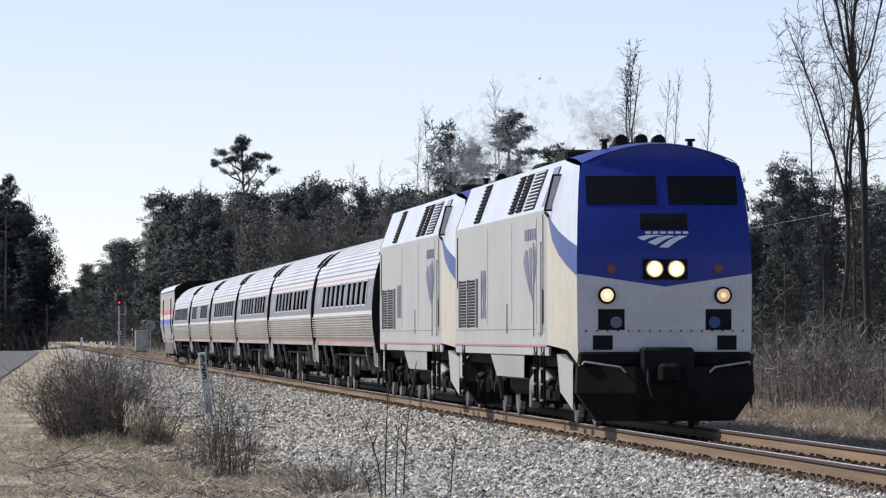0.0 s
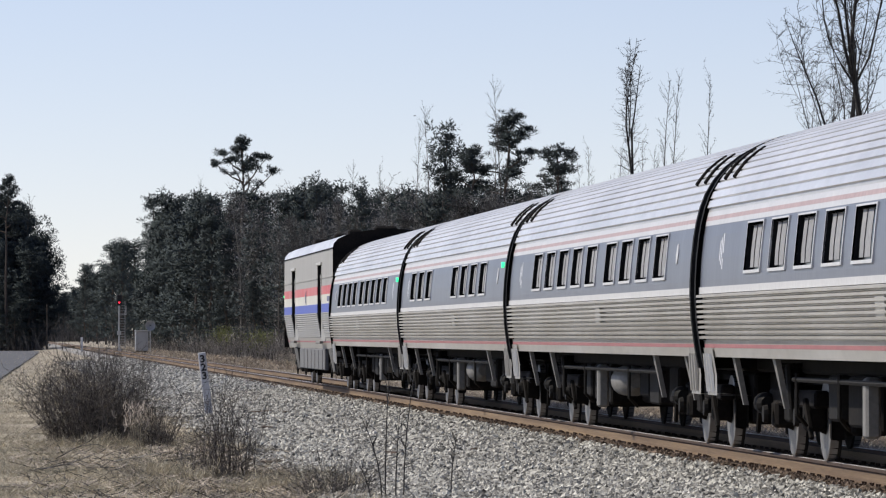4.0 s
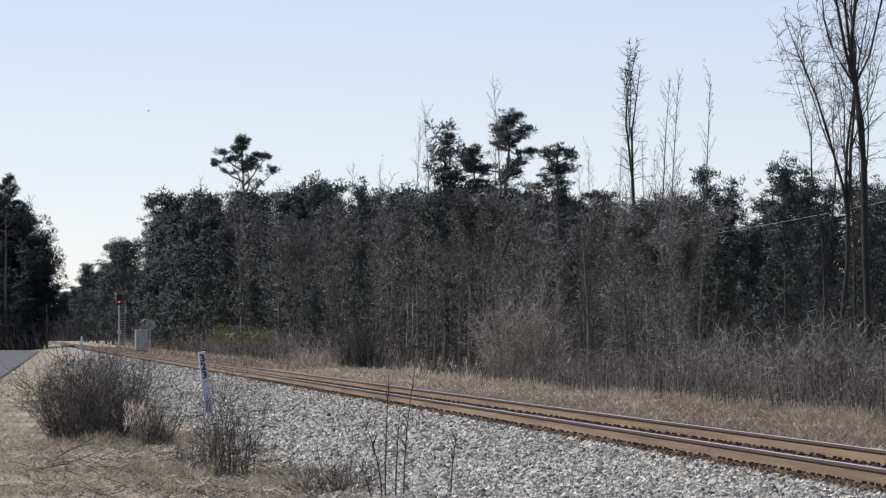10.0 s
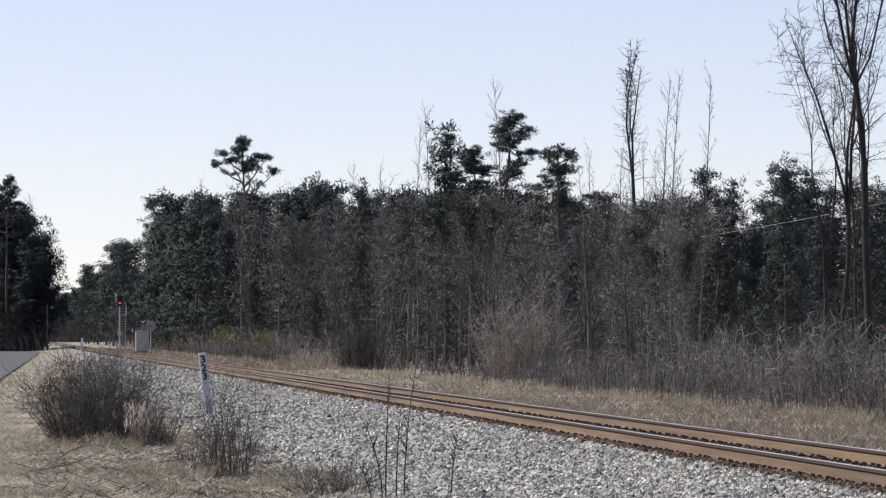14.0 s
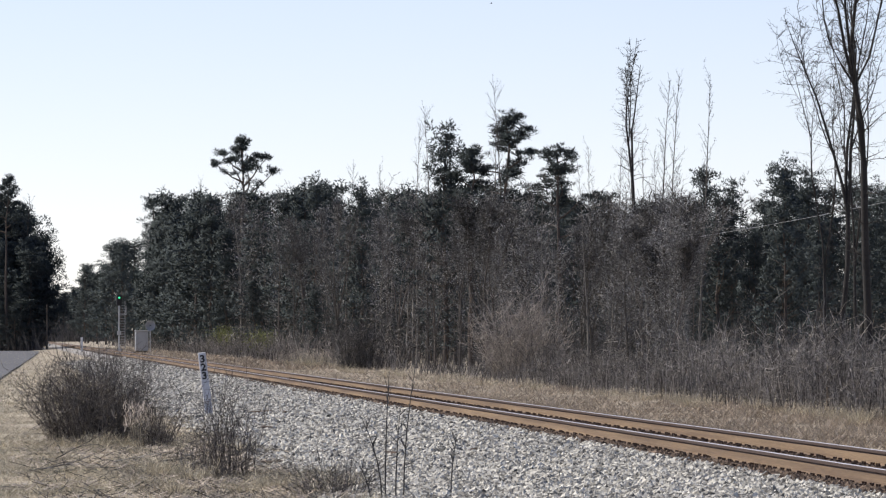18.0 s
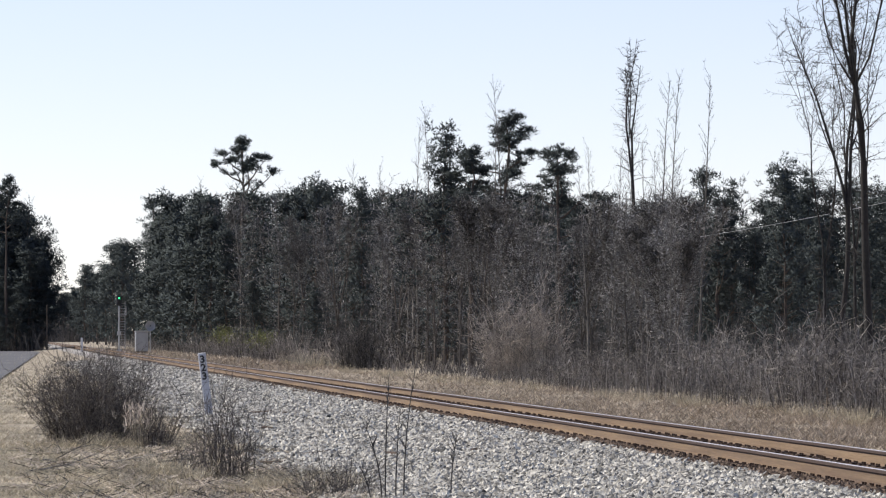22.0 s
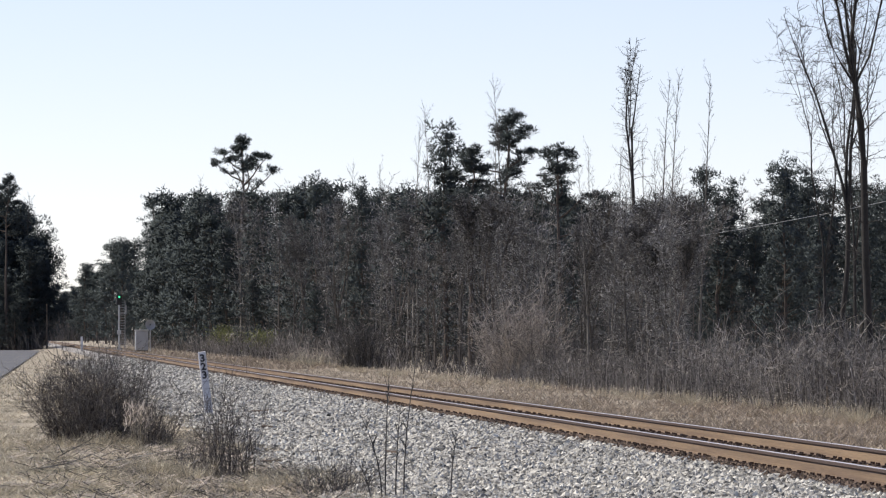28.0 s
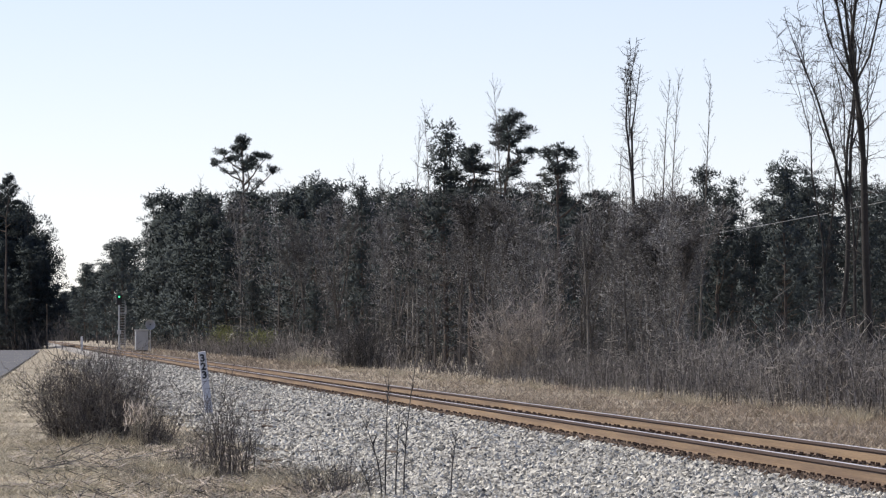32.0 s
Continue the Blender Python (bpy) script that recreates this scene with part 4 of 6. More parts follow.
keep = np.array([wob(a, b, 2.4, 13) for a, b in zip(x2, y2)]) > -0.12
x2, y2 = x2[keep], y2[keep]
n2 = len(x2)
z2 = np.array([ground_z(a, b) for a, b in zip(x2, y2)])
a2, l2 = rnd.uniform(0, math.tau, n2), rnd.uniform(0.06, 0.32, n2)
g2 = np.stack([x2, y2, z2 + 0.03, x2 + np.cos(a2) * l2, y2 + np.sin(a2) * l2, z2 + rnd.uniform(0.03, 0.12, n2), np.full(n2, 0.006), np.full(n2, 0.004)], 1)
solid("straw_litter", sticks("straw_litter", g2, TUFT), TUFT, "bleached dead stems strewn over the grass", "litter", kind="stuff")
solid("fallen_twigs", sticks("fallen_twigs", g, TWIG), TWIG, "dead grey twigs lying on the dry grass", "twigs", kind="stuff")


def dead_branch(x, y, l, spin, material):
    """A fallen bough with a few forks, lying on the grass."""
    random.seed(int(x * 100 + y * 7))
    segs = []
    for q, d, r in limb(segs, Vector((0, 0, 0.03)), Vector((1, 0, 0.05)), l, 0.018, 4, 0.0, 0.12):
        limb(segs, q, turned(d, random.uniform(0.4, 0.8), random.choice((0.0, math.pi)) + random.uniform(-0.4, 0.4)), l * random.uniform(0.2, 0.4), 0.009, 3, 0.02, 0.15)
    solid("dead_branch", sticks("dead_branch", segs, material), material, "fallen dead branch lying on the dry grass", "branch", "fallen branches", at=pose(x, y, ground_z(x, y), 0, 0, spin))


for x, y, l, spin, m in ((0.6, 92, 1.4, -50, TWIG), (0.35, 84, 1.1, -12, TWIG), (2.2, 92, 1.0, -20, PALE_TWIG), (1.7, 90, 0.8, 25, PALE_TWIG), (2.5, 89, 1.1, 160, PALE_TWIG), (2.05, 86, 0.9, 10, TWIG),
                         (1.2, 85, 0.9, -8, TWIG), (2.9, 93, 0.9, 40, PALE_TWIG), (1.5, 80, 0.7, 20, PALE_TWIG), (2.3, 82, 0.8, -30, PALE_TWIG), (3.4, 90, 0.8, 60, TWIG), (1.0, 96, 1.2, 190, PALE_TWIG), (2.6, 85.5, 0.8, 80, TWIG)):
    dead_branch(x, y, l, spin, m)


def tuft(x, y, r, h, n, label):
    """A clump of pale dead grass with feathery heads."""
    a, d = rnd.uniform(0, math.tau, n), rnd.uniform(0, 1, n) ** 0.5
    base = np.stack([np.cos(a) * d * r * 0.5, np.sin(a) * d * r * 0.5, np.full(n, -0.02)], 1)
    tip = base + np.stack([np.cos(a) * d * r, np.sin(a) * d * r, h * rnd.uniform(0.6, 1.0, n)], 1)
    ob = thing("grass_tuft", label, "grass", "grass tufts", at=pose(x, y, ground_z(x, y)))
    tagged(part("blade_clump", blades("blade_clump", base[:n // 8] if h > 0.6 and r < 0.5 else base, tip[:n // 8] if h > 0.6 and r < 0.5 else tip, rnd.uniform(0.004, 0.010, n // 8 if h > 0.6 and r < 0.5 else n), STRAW), STRAW, ob), kind="stuff")
    head = tip[: n // 2]
    tagged(part("seed_plume", blades("seed_plume", head - (0, 0, 0.16 * h) + rnd.normal(0, 0.25 * r if h > 0.6 else 0.0, head.shape), head + rnd.normal(0, 0.06, head.shape), np.full(len(head), 0.012 if h > 0.6 else 0.007), TUFT if h > 0.6 else STRAW), TUFT if h > 0.6 else STRAW, ob, "pale feathery seed heads"), kind="stuff")


tuft(2.36, 100.9, 0.17, 0.90, 420, "pale feathery dry grass tuft in front of the bush")
for x, y in ((2.55, 77.5), (3.4, 72.5), (3.9, 76), (4.3, 71.5), (2.2, 80), (3.0, 71)):
    tuft(x, y, random.uniform(0.2, 0.32), random.uniform(0.16, 0.3), 260, "low brown dry grass tuft by the ballast")
for k in range(34):
    y = 1 / random.uniform(1 / 100, 1 / 64)
    tuft(random.uniform(0.006 * y, 4.3), y, random.uniform(0.15, 0.35), random.uniform(0.10, 0.26), 170, "matted dry grass tuft beside the ballast")
for x, y in ((18.6, 372), (18.9, 362), (19.3, 352), (18.8, 345), (19.5, 338)):
    tuft(x, y, 0.8, random.uniform(0.9, 1.3), 160, "pale tall dry grass clump at the wood's edge")
for k in range(46):
    y = 1 / random.uniform(1 / 330, 1 / 118)
    tuft(19.3 + random.gauss(0, 0.5) - (0.5 if y > 190 else 0), y, random.uniform(0.3, 0.6), random.uniform(0.25, 0.5), 130, "brown matted grass tuft at the foot of the brush")
for k in range(12):
    tuft(0.75 + 0.2 * k, 101.2 + random.uniform(-0.5, 0.4), random.uniform(0.2, 0.35), random.uniform(0.15, 0.4), 160, "dry grass tuft at the foot of the bush")
# a yellow-green shrub among the far trees
for x, y, r in ((22.3, 575, 1.5), (22.8, 560, 1.1), (21.4, 470, 1.2)):
    c = rnd.normal(0, 1, (900, 3)) * (r, r, r * 0.6) * 0.5 + (0, 0, r * 1.3)
    ob = thing("green_shrub", "yellow-green leafy shrub at the wood's edge", "shrub", "green shrubs", at=pose(x, y, ground_z(x, y)))
    tagged(part("leaf_crown", blades("leaf_crown", c, c + rnd.normal(0, 0.16, c.shape), np.full(len(c), 0.10), GREEN_SHRUB), GREEN_SHRUB, ob), kind="stuff")
    part("stem", Shape().tube([(0, 0, -0.1), (0.1, 0, r)], [0.05, 0.02], 5), BARK, ob)
# dark debris in the ballast
for x, y, l in ((5.85, 86, 0.15), (5.95, 132, 0.30), (6.4, 128, 0.14), (4.0, 85, 0.22), (8.6, 166, 0.2), (4.35, 107, 0.3), (7.0, 84, 0.1), (5.3, 112, 0.25), (5.0, 90, 0.2)):
    s = Shape().box(-l, l, -0.07, 0.07, -0.03, 0.045, 0.025)
    solid("debris", s, TIE, "dark splintered timber scrap among the ballast", "debris", "timber scraps", at=pose(x, y, ground_z(x, y) + 0.02, random.uniform(-8, 8), random.uniform(-8, 8), random.uniform(-35, 35)))

# ---- train ----
# Each vehicle: front at local y = 0, rear at +y, rail tops at z = 0, centre line x = 0.


def wheelset(parent, y, r=0.46, bright=TREAD):
    """Two wheels on an axle."""
    axle = part("axle", Shape().lathe([(-0.72, 0.09), (0.72, 0.09)], (0, y, r), "x", 10), DARK, parent, "dark wheel axle")
    for side in (-1, 1):
        c = (side * 0.75, y, r)
        s = Shape().lathe([(-0.065 * side, r + 0.028), (-0.035 * side, r + 0.026), (-0.03 * side, r), (0.060 * side, r - 0.008), (0.062 * side, r - 0.06), (0.03 * side, r - 0.10),
                           (0.055 * side, 0.16), (0.12 * side, 0.13), (0.13 * side, 0.10)], c, "x", 26)
        part("wheel", s, DARK, axle, "dark steel wheel")
        s = Shape().lathe([(-0.029 * side, r + 0.001), (0.061 * side, r - 0.006), (0.067 * side, r - 0.03), (0.064 * side, r - 0.035)], c, "x", 28)
        part("tread", s, bright, axle, "bright worn wheel rim")


def bogie(parent, y, wheelbase=2.6, r=0.46, heavy=False):
    for e in (-0.5, 0.5):
        wheelset(parent, y + e * wheelbase, r)
    s = Shape()
    for side in (-1, 1):
        x = side * (1.02 if heavy else 0.93)
        s.box(x - 0.09, x + 0.09, y - wheelbase * 0.72, y + wheelbase * 0.72, 0.60, 0.80, 0.03)
        s.box(x - 0.11, x + 0.11, y - 0.45, y + 0.45, 0.42, 0.62, 0.03)
        for e in (-0.5, 0.5):
            s.box(x - 0.12, x + 0.12, y + e * wheelbase - 0.19, y + e * wheelbase + 0.19, 0.34, 0.66, 0.04)
    s.box(-1.0, 1.0, y - 0.3, y + 0.3, 0.55, 0.85, 0.04)
    # added filler box: stops bright ground showing through the bogie
    s.box(-0.62, 0.62, y - wheelbase * 0.8, y + wheelbase * 0.8, 0.30, 0.95, 0.04)
    f = part("bogie_frame", s, DARK, parent, "dirty black bogie frame")
    for side in (-1, 1):
        x = side * (1.08 if heavy else 1.0)
        for e in (-0.32, 0.32):
            s = Shape()
            for k in range(6):
                s.lathe([(0.80 + k * 0.05, 0.10), (0.825 + k * 0.05, 0.13), (0.85 + k * 0.05, 0.10)], (x, y + e, 0), "z", 12)
            part("spring", s, DARK, f, "coil spring")
        part("damper", Shape().tube([(x * 1.12, y - 0.75, 0.45), (x * 1.12, y - 0.55, 1.08)], [0.035, 0.05], 8, True), GRIME, f, "slanted grimy damper")
        part("brake_cylinder", Shape().lathe([(-0.18, 0.08), (-0.12, 0.13), (0.14, 0.13), (0.18, 0.07)], (x * 1.08, y + wheelbase * 0.5 + 0.42, 0.62), "y", 12), GRIME, f, "grimy brake cylinder")
        for e in (-1, 1):
            part("brake_shoe", Shape().box(side * 0.75 - 0.08, side * 0.75 + 0.08, y + e * (wheelbase * 0.5 + r + 0.03), y + e * (wheelbase * 0.5 + r + 0.12), 0.25, 0.62, 0.02), DARK, f)
            part("rigging", Shape().tube([(x * 1.12, y + e * wheelbase * 0.72, 0.70), (x * 1.1, y + e * (wheelbase * 0.72 + 0.35), 0.28)], [0.035, 0.03], 6, True), DARK, f)
            part("journal_cap", Shape().lathe([(0, 0.11), (0.05 * side, 0.10)], (x + 0.12 * side, y + e * wheelbase * 0.5, 0.50), "x", 12), GRIME, f, "round journal cap")


HALF = [(1.02, 1.49), (1.18, 1.525), (1.34, 1.55), (1.62, 1.585), (1.92, 1.60), (2.10, 1.597), (2.35, 1.582), (2.62, 1.552), (2.80, 1.52), (2.98, 1.475),
        (3.15, 1.41), (3.32, 1.31), (3.48, 1.17), (3.62, 0.99), (3.74, 0.77), (3.84, 0.50), (3.90, 0.24), (3.92, 0.0)]


def half(z):
    for (a, wa), (b, wb) in zip(HALF, HALF[1:]):
        if z <= b:
            return wa + (wb - wa) * (z - a) / (b - a)
    return 0.0


def side_strip(z0, z1, y0, y1, proud, side, n=4):
    """A strip of the car's skin between two heights."""
    rows = [[(side * (half(z) + proud), y, z) for z in [z0 + (z1 - z0) * i / n for i in range(n + 1)]] for y in (y0, y1)]
    s = Shape().quad_grid(rows)
    # folded edges give it thickness
    for z in (z0, z1):
        s.poly([(side * (half(z) + proud), y0, z), (side * (half(z) + proud), y1, z), (side * (half(z) - 0.02), y1, z), (side * (half(z) - 0.02), y0, z)])
    return s


def fluted(zs, y0, y1, side, depth=0.052):
    """Corrugated sheet: ribs that stand out of the skin."""
    prof = []
    for a, b in zip(zs, zs[1:]):
        prof += [(half(a) - 0.025, a), (half(a) - 0.025, a + 0.26 * (b - a)), (half(a) + depth, a + 0.28 * (b - a)), (half(a + 0.7 * (b - a)) + depth, a + 0.74 * (b - a)), (half(b) - 0.025, a + 0.98 * (b - a))]
    prof.append((half(zs[-1]), zs[-1]))
    return Shape().quad_grid([[(side * w, y, z) for w, z in prof] for y in (y0, y1)])


def arc_heights(z0, n):
    """Heights on the roof at even steps along its curve."""
    pts = [(half(z0 + (3.92 - z0) * i / 400), z0 + (3.92 - z0) * i / 400) for i in range(401)]
    run = [0.0]
    for (a, b), (c, d) in zip(pts, pts[1:]):
        run.append(run[-1] + math.hypot(c - a, d - b))
    out, j = [], 0
    for k in range(n + 1):
        while j < 400 and run[j] < run[-1] * k / n:
            j += 1
        out.append(pts[j])
    return out


COACH_WINDOWS = [3.75, 5.8, 7.82, 9.84, 12.42, 14.48, 16.55, 18.62, 20.66]
CAFE_WINDOWS = [5.0, 7.1, 9.2, 11.3, 17.8, 19.9, 22.0]


def passenger_car(windows, label, flip=False):
    L = 25.55
    car = thing("passenger_car", label, "train car", "passenger cars of the train")
    place = (lambda y: L - y) if flip else (lambda y: y)
    lower = [1.36 + 0.0622 * i for i in range(10)]
    for side in (-1, 1):
        part("sill", side_strip(1.16, 1.27, 0.05, L - 0.05, 0.0, side, 1), STEEL, car, "plain lower sill")
        part("stripe", side_strip(1.27, 1.315, 0.05, L - 0.05, 0.002, side, 1), FADED_RED, car, "thin faded red stripe")
        part("stripe", side_strip(1.315, 1.36, 0.05, L - 0.05, 0.0, side, 1), STEEL, car)
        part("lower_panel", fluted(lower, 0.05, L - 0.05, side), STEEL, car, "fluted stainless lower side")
        part("stripe", side_strip(1.92, 2.0, 0.03, L - 0.03, 0.012, side, 1), WHITE_LINE, car, "bright white belt stripe")
        part("window_band", side_strip(2.0, 2.16, 0.05, L - 0.05, 0.0, side, 2), BAND, car, "grey-blue painted window band")
        part("window_band", side_strip(2.70, 2.74, 0.05, L - 0.05, 0.0, side, 1), BAND, car)
        edges = [0.05] + [e for w in sorted(place(w) for w in windows) for e in (w - 0.66, w + 0.66)] + [L - 0.05]
        for e0, e1 in zip(edges[::2], edges[1::2]):
            part("window_band", side_strip(2.16, 2.70, e0, e1, 0.0, side, 6), BAND, car)
        part("stripe", side_strip(2.74, 2.80, 0.05, L - 0.05, 0.003, side, 1), WHITE_LINE, car)
        part("stripe", side_strip(2.80, 2.85, 0.05, L - 0.05, 0.004, side, 1), PINK_LINE, car)
        part("stripe", side_strip(2.85, 2.91, 0.05, L - 0.05, 0.003, side, 1), WHITE_LINE, car)
        part("stripe", side_strip(2.91, 2.95, 0.05, L - 0.05, 0.0, side, 1), STEEL, car)
        # windows: frame, dark pane, pale strips that paint curtains and pane reflections
        for w in windows:
            y = place(w)
            z0, z1, hw = 2.16, 2.70, 0.66
            ring = [(y - hw, z0), (y + hw, z0), (y + hw, z1), (y - hw, z1)]
            outer = [(y - hw - 0.035, z0 - 0.035), (y + hw + 0.035, z0 - 0.035), (y + hw + 0.035, z1 + 0.02), (y - hw - 0.035, z1 + 0.02)]
            s = Shape().quad_grid([[(side * (half(b) + p), a, b) for a, b in r] for r, p in ((outer, 0.0), (outer, 0.022), (ring, 0.022), (ring, 0.0))], True)
            win = part("window", s, WHITE_LINE, car, "window with pale metal frame")
            # black jamb: the recess shade is put into its colour
            part("window_jamb", Shape().quad_grid([[(side * (half(b) + p), a, b) for a, b in ring] for p in (0.021, -0.062)], True), RUBBER, win, "window surround, black for the shade in the recess")
            part("pane", side_strip(z0, z1, y - hw, y + hw, -0.05, side, 3), GLASS, win, "dark glass pane")
            for c, cw in ((-0.12, 0.36), (0.32, 0.27)):
                part("pane_strip", side_strip(z0 + 0.03, z1 - 0.03, y + c, y + c + cw, -0.046, side, 3), PANE_STRIP, win, "pale strip for a curtain and the reflection in the pane")
        # small lavatory window, logo near the ends, data plate
        s = Shape()
        yy = place(1.95)
        ring = [(yy + 0.10 * math.cos(k * math.tau / 12), 2.44 + 0.13 * math.sin(k * math.tau / 12)) for k in range(12)]
        s.poly([(side * (half(z) + 0.012), y, z) for y, z in ring])
        s.quad_grid([[(side * (half(z) + p), y, z) for y, z in ring] for p in (0, 0.012)], True)
        part("small_window", s, WHITE_LINE, car, "small rounded window plate")
        part("data_plate", side_strip(1.60, 1.80, place(11.2) - 0.3, place(11.2) + 0.3, 0.03, side, 1), STEEL, car, "square plate on the flutes")
        for k in range(3):
            part("logo_stroke", side_strip(2.20 + 0.05 * k, 2.62 - 0.04 * k, place(23.4) + 0.13 * k, place(23.4) + 0.13 * k + 0.07, 0.004, side, 1), LOGO_PALE, car, "pale slanted logo stroke")
        # ribbed aprons over the steps at both ends
        for y0, y1 in ((0.05, 0.95), (L - 0.95, L - 0.05)):
            lean = 0.16 if y0 < 1 else -0.16
            s = Shape()
            s.quad_grid([[(side * (half(max(z, 1.02)) + 0.02), y + lean * (1.2 - z), z) for z in (0.70, 0.95, 1.27)] for y in (y0, y1)])
            s.quad_grid([[(side * w, y + lean * 0.5, 0.70) for w in (1.1, 1.51)] for y in (y0, y1)])
            ap = part("step_apron", s, STEEL_SMOOTH, car, "dull stainless apron over the steps")
            for k in range(3):
                y = y0 + 0.2 + 0.25 * k
                s = Shape().quad_grid([[(side * (half(max(z, 1.02)) + o), y + w + lean * (1.2 - z), z) for w, o in ((0, 0.02), (0.02, 0.05), (0.08, 0.05), (0.10, 0.02))] for z in (0.74, 1.2)])
                part("apron_rib", s, STEEL, ap)
        # rounded rims that close in on the gangway
        for y0, out in ((0.05, -1), (L - 0.05, 1)):
            rim = [(half(z), z) for z, _ in HALF]
            part("end_seal", Shape().quad_grid([[(side * (w - d), y0 + out * o, z) for w, z in rim] for d, o in ((-0.056, -0.04), (-0.056, 0.08), (0.10, 0.11))]), RUBBER, car, "black rubber seal round the car end")
            part("end_rim", Shape().quad_grid([[(side * max(w - d, 0), y0 + out * o, z) for w, z in rim[:13]] for d, o in ((0.11, 0.10), (0.11, 0.16), (0.17, 0.17))]), STEEL_SMOOTH, car, "pale metal rim inside the end seal")
    # roof
    arc = arc_heights(2.95, 16)
    prof = []
    for (w0, z0), (w1, z1) in zip(arc, arc[1:]):
        d = Vector((w1 - w0, z1 - z0)).normalized()
        nx, nz = d.y * 0.03, -d.x * 0.03
        for f, o in ((0, 0), (0.04, 1), (0.80, 1), (0.86, 0)):
            prof.append((w0 + (w1 - w0) * f + nx * o, z0 + (z1 - z0) * f + nz * o))
    prof.append(arc[-1])
    full = [(-w, z) for w, z in prof] + [(w, z) for w, z in prof[::-1][1:]]
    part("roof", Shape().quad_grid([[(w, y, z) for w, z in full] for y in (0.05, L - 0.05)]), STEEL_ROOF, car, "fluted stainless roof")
    # ends with rubber-edged openings
    ring = [(-half(z), z) for z, _ in HALF] + [(half(z), z) for z, _ in HALF[::-1][1:]]
    for y0, y1 in ((0.05, 0.10), (L - 0.10, L - 0.05)):
        e = Shape()
        e.poly([(w, y0, z) for w, z in ring][::-1]), e.poly([(w, y1, z) for w, z in ring])
        e.quad_grid([[(w * 1.004, y, z) for w, z in ring] for y in (y0, y1)], True)
        part("end_wall", e, GRIME, car, "grimy steel end wall")
    for y0, y1 in ((-0.20, 0.05), (L - 0.05, L + 0.20)):
        part("gangway", Shape().box(-0.62, 0.62, y0, y1, 1.05, 3.35, 0.06), RUBBER, car, "black rubber gangway bellows")
        part("coupler", Shape().box(-0.14, 0.14, y0 - 0.02 * (y0 < 0), y1 + 0.02 * (y0 > 0), 0.72, 1.0, 0.03), DARK, car)
        for side in (-1, 1):
            part("corner_fairing", Shape().box(side * 1.36 - 0.03, side * 1.36 + 0.03, min(y0, y1) + 0.02, max(y0, y1) - 0.02, 1.1, 3.1, 0.02), RUBBER, car, "black rubber corner fairing")
    # roof grab bars at the ends
    for side in (-1, 1):
        for y in (0.75, 1.6, L - 1.6, L - 0.75):
            zs = [3.30 + 0.06 * k for k in range(7)]
            part("grab_bar", Shape().tube([(side * (half(z) + 0.05), y + 0.04 * k, z) for k, z in enumerate(zs)], [0.028] * 7, 6, True), DARK, car, "dark roof grab bar")
    # underframe and gear
    part("underframe", Shape().box(-0.95, 0.95, 0.4, L - 0.4, 0.98, 1.17, 0.03), DARK, car, "black underframe")
    part("floor_pan", Shape().box(-1.44, 1.44, 0.3, L - 0.3, 1.171, 1.20), DARK, car, "black floor pan")
    # added black box: keeps the gap under the floor dark
    part("floor_filler", Shape().box(-0.42, 0.42, 0.6, L - 0.6, 0.60, 0.979, 0.04), DARK, car, "black filler box that blocks the view under the floor")
    part("equipment_tray", Shape().box(-0.55, 0.55, 6.2, L - 6.2, 0.42, 0.98, 0.04), DARK, car, "black underfloor equipment tray")
    for y in (3.9, L - 3.9):
        bogie(car, y)
        for side in (-1, 1):
            for e in (-1.75, 1.75):
                s = Shape()
                s.poly([(side * 1.46, y + e - 0.11, 1.16), (side * 1.46, y + e + 0.11, 1.16), (side * 1.34, y + e + 0.04, 0.60), (side * 1.34, y + e - 0.04, 0.60)])
                s.poly([(side * 1.40, y + e - 0.11, 1.16), (side * 1.46, y + e - 0.11, 1.16), (side * 1.34, y + e - 0.04, 0.60), (side * 1.28, y + e - 0.04, 0.60)])
                s.poly([(side * 1.40, y + e + 0.11, 1.16), (side * 1.28, y + e + 0.04, 0.60), (side * 1.34, y + e + 0.04, 0.60), (side * 1.46, y + e + 0.11, 1.16)])
                part("hanger", s, SILVER_GEAR, car, "tapered silver bogie hanger")
    for y0, y1, z0, dx, m in ((6.9, 7.9, 0.50, 0.30, DARK), (8.2, 8.45, 0.34, 0.10, GRIME), (8.8, 9.9, 0.46, 0.34, GRIME), (10.4, 11.5, 0.55, 0.30, DARK), (14.3, 14.55, 0.36, 0.08, SILVER_GEAR),
                              (15.0, 15.5, 0.40, 0.34, DARK), (15.8, 17.1, 0.44, 0.36, DARK), (17.4, 17.6, 0.36, 0.10, GRIME), (17.9, 18.7, 0.48, 0.34, GRIME)):
        for side in (-1, 1):
            a, b = sorted((place(y0), place(y1)))
            part("equipment_box", Shape().box(side * (1.2 if m is SILVER_GEAR else 0.68) - dx, side * (1.2 if m is SILVER_GEAR else 0.68) + dx, a, b, z0, 0.99, 0.03), m, car, "boxed underfloor equipment")
    for side in (-1, 1):
        y = place(13.0)
        part("air_tank", Shape().lathe([(-0.75, 0.10), (-0.62, 0.22), (0.62, 0.22), (0.75, 0.10)], (side * 0.95, y, 0.76), "y", 18), SILVER_GEAR, car, "silver air tank", smooth=True)
        part("pipe", Shape().tube([(side * 1.28, 6.0, 0.93), (side * 1.28, L - 6, 0.93)], [0.03, 0.03], 6), GRIME, car)
        for yy in (10.0, 16.0, 19.2):
            part("conduit", Shape().tube([(side * 1.30, place(yy), 1.0), (side * 1.30, place(yy), 0.55), (side * 1.15, place(yy) + 0.3, 0.42)], [0.025] * 3, 5), GRIME, car)
    return car


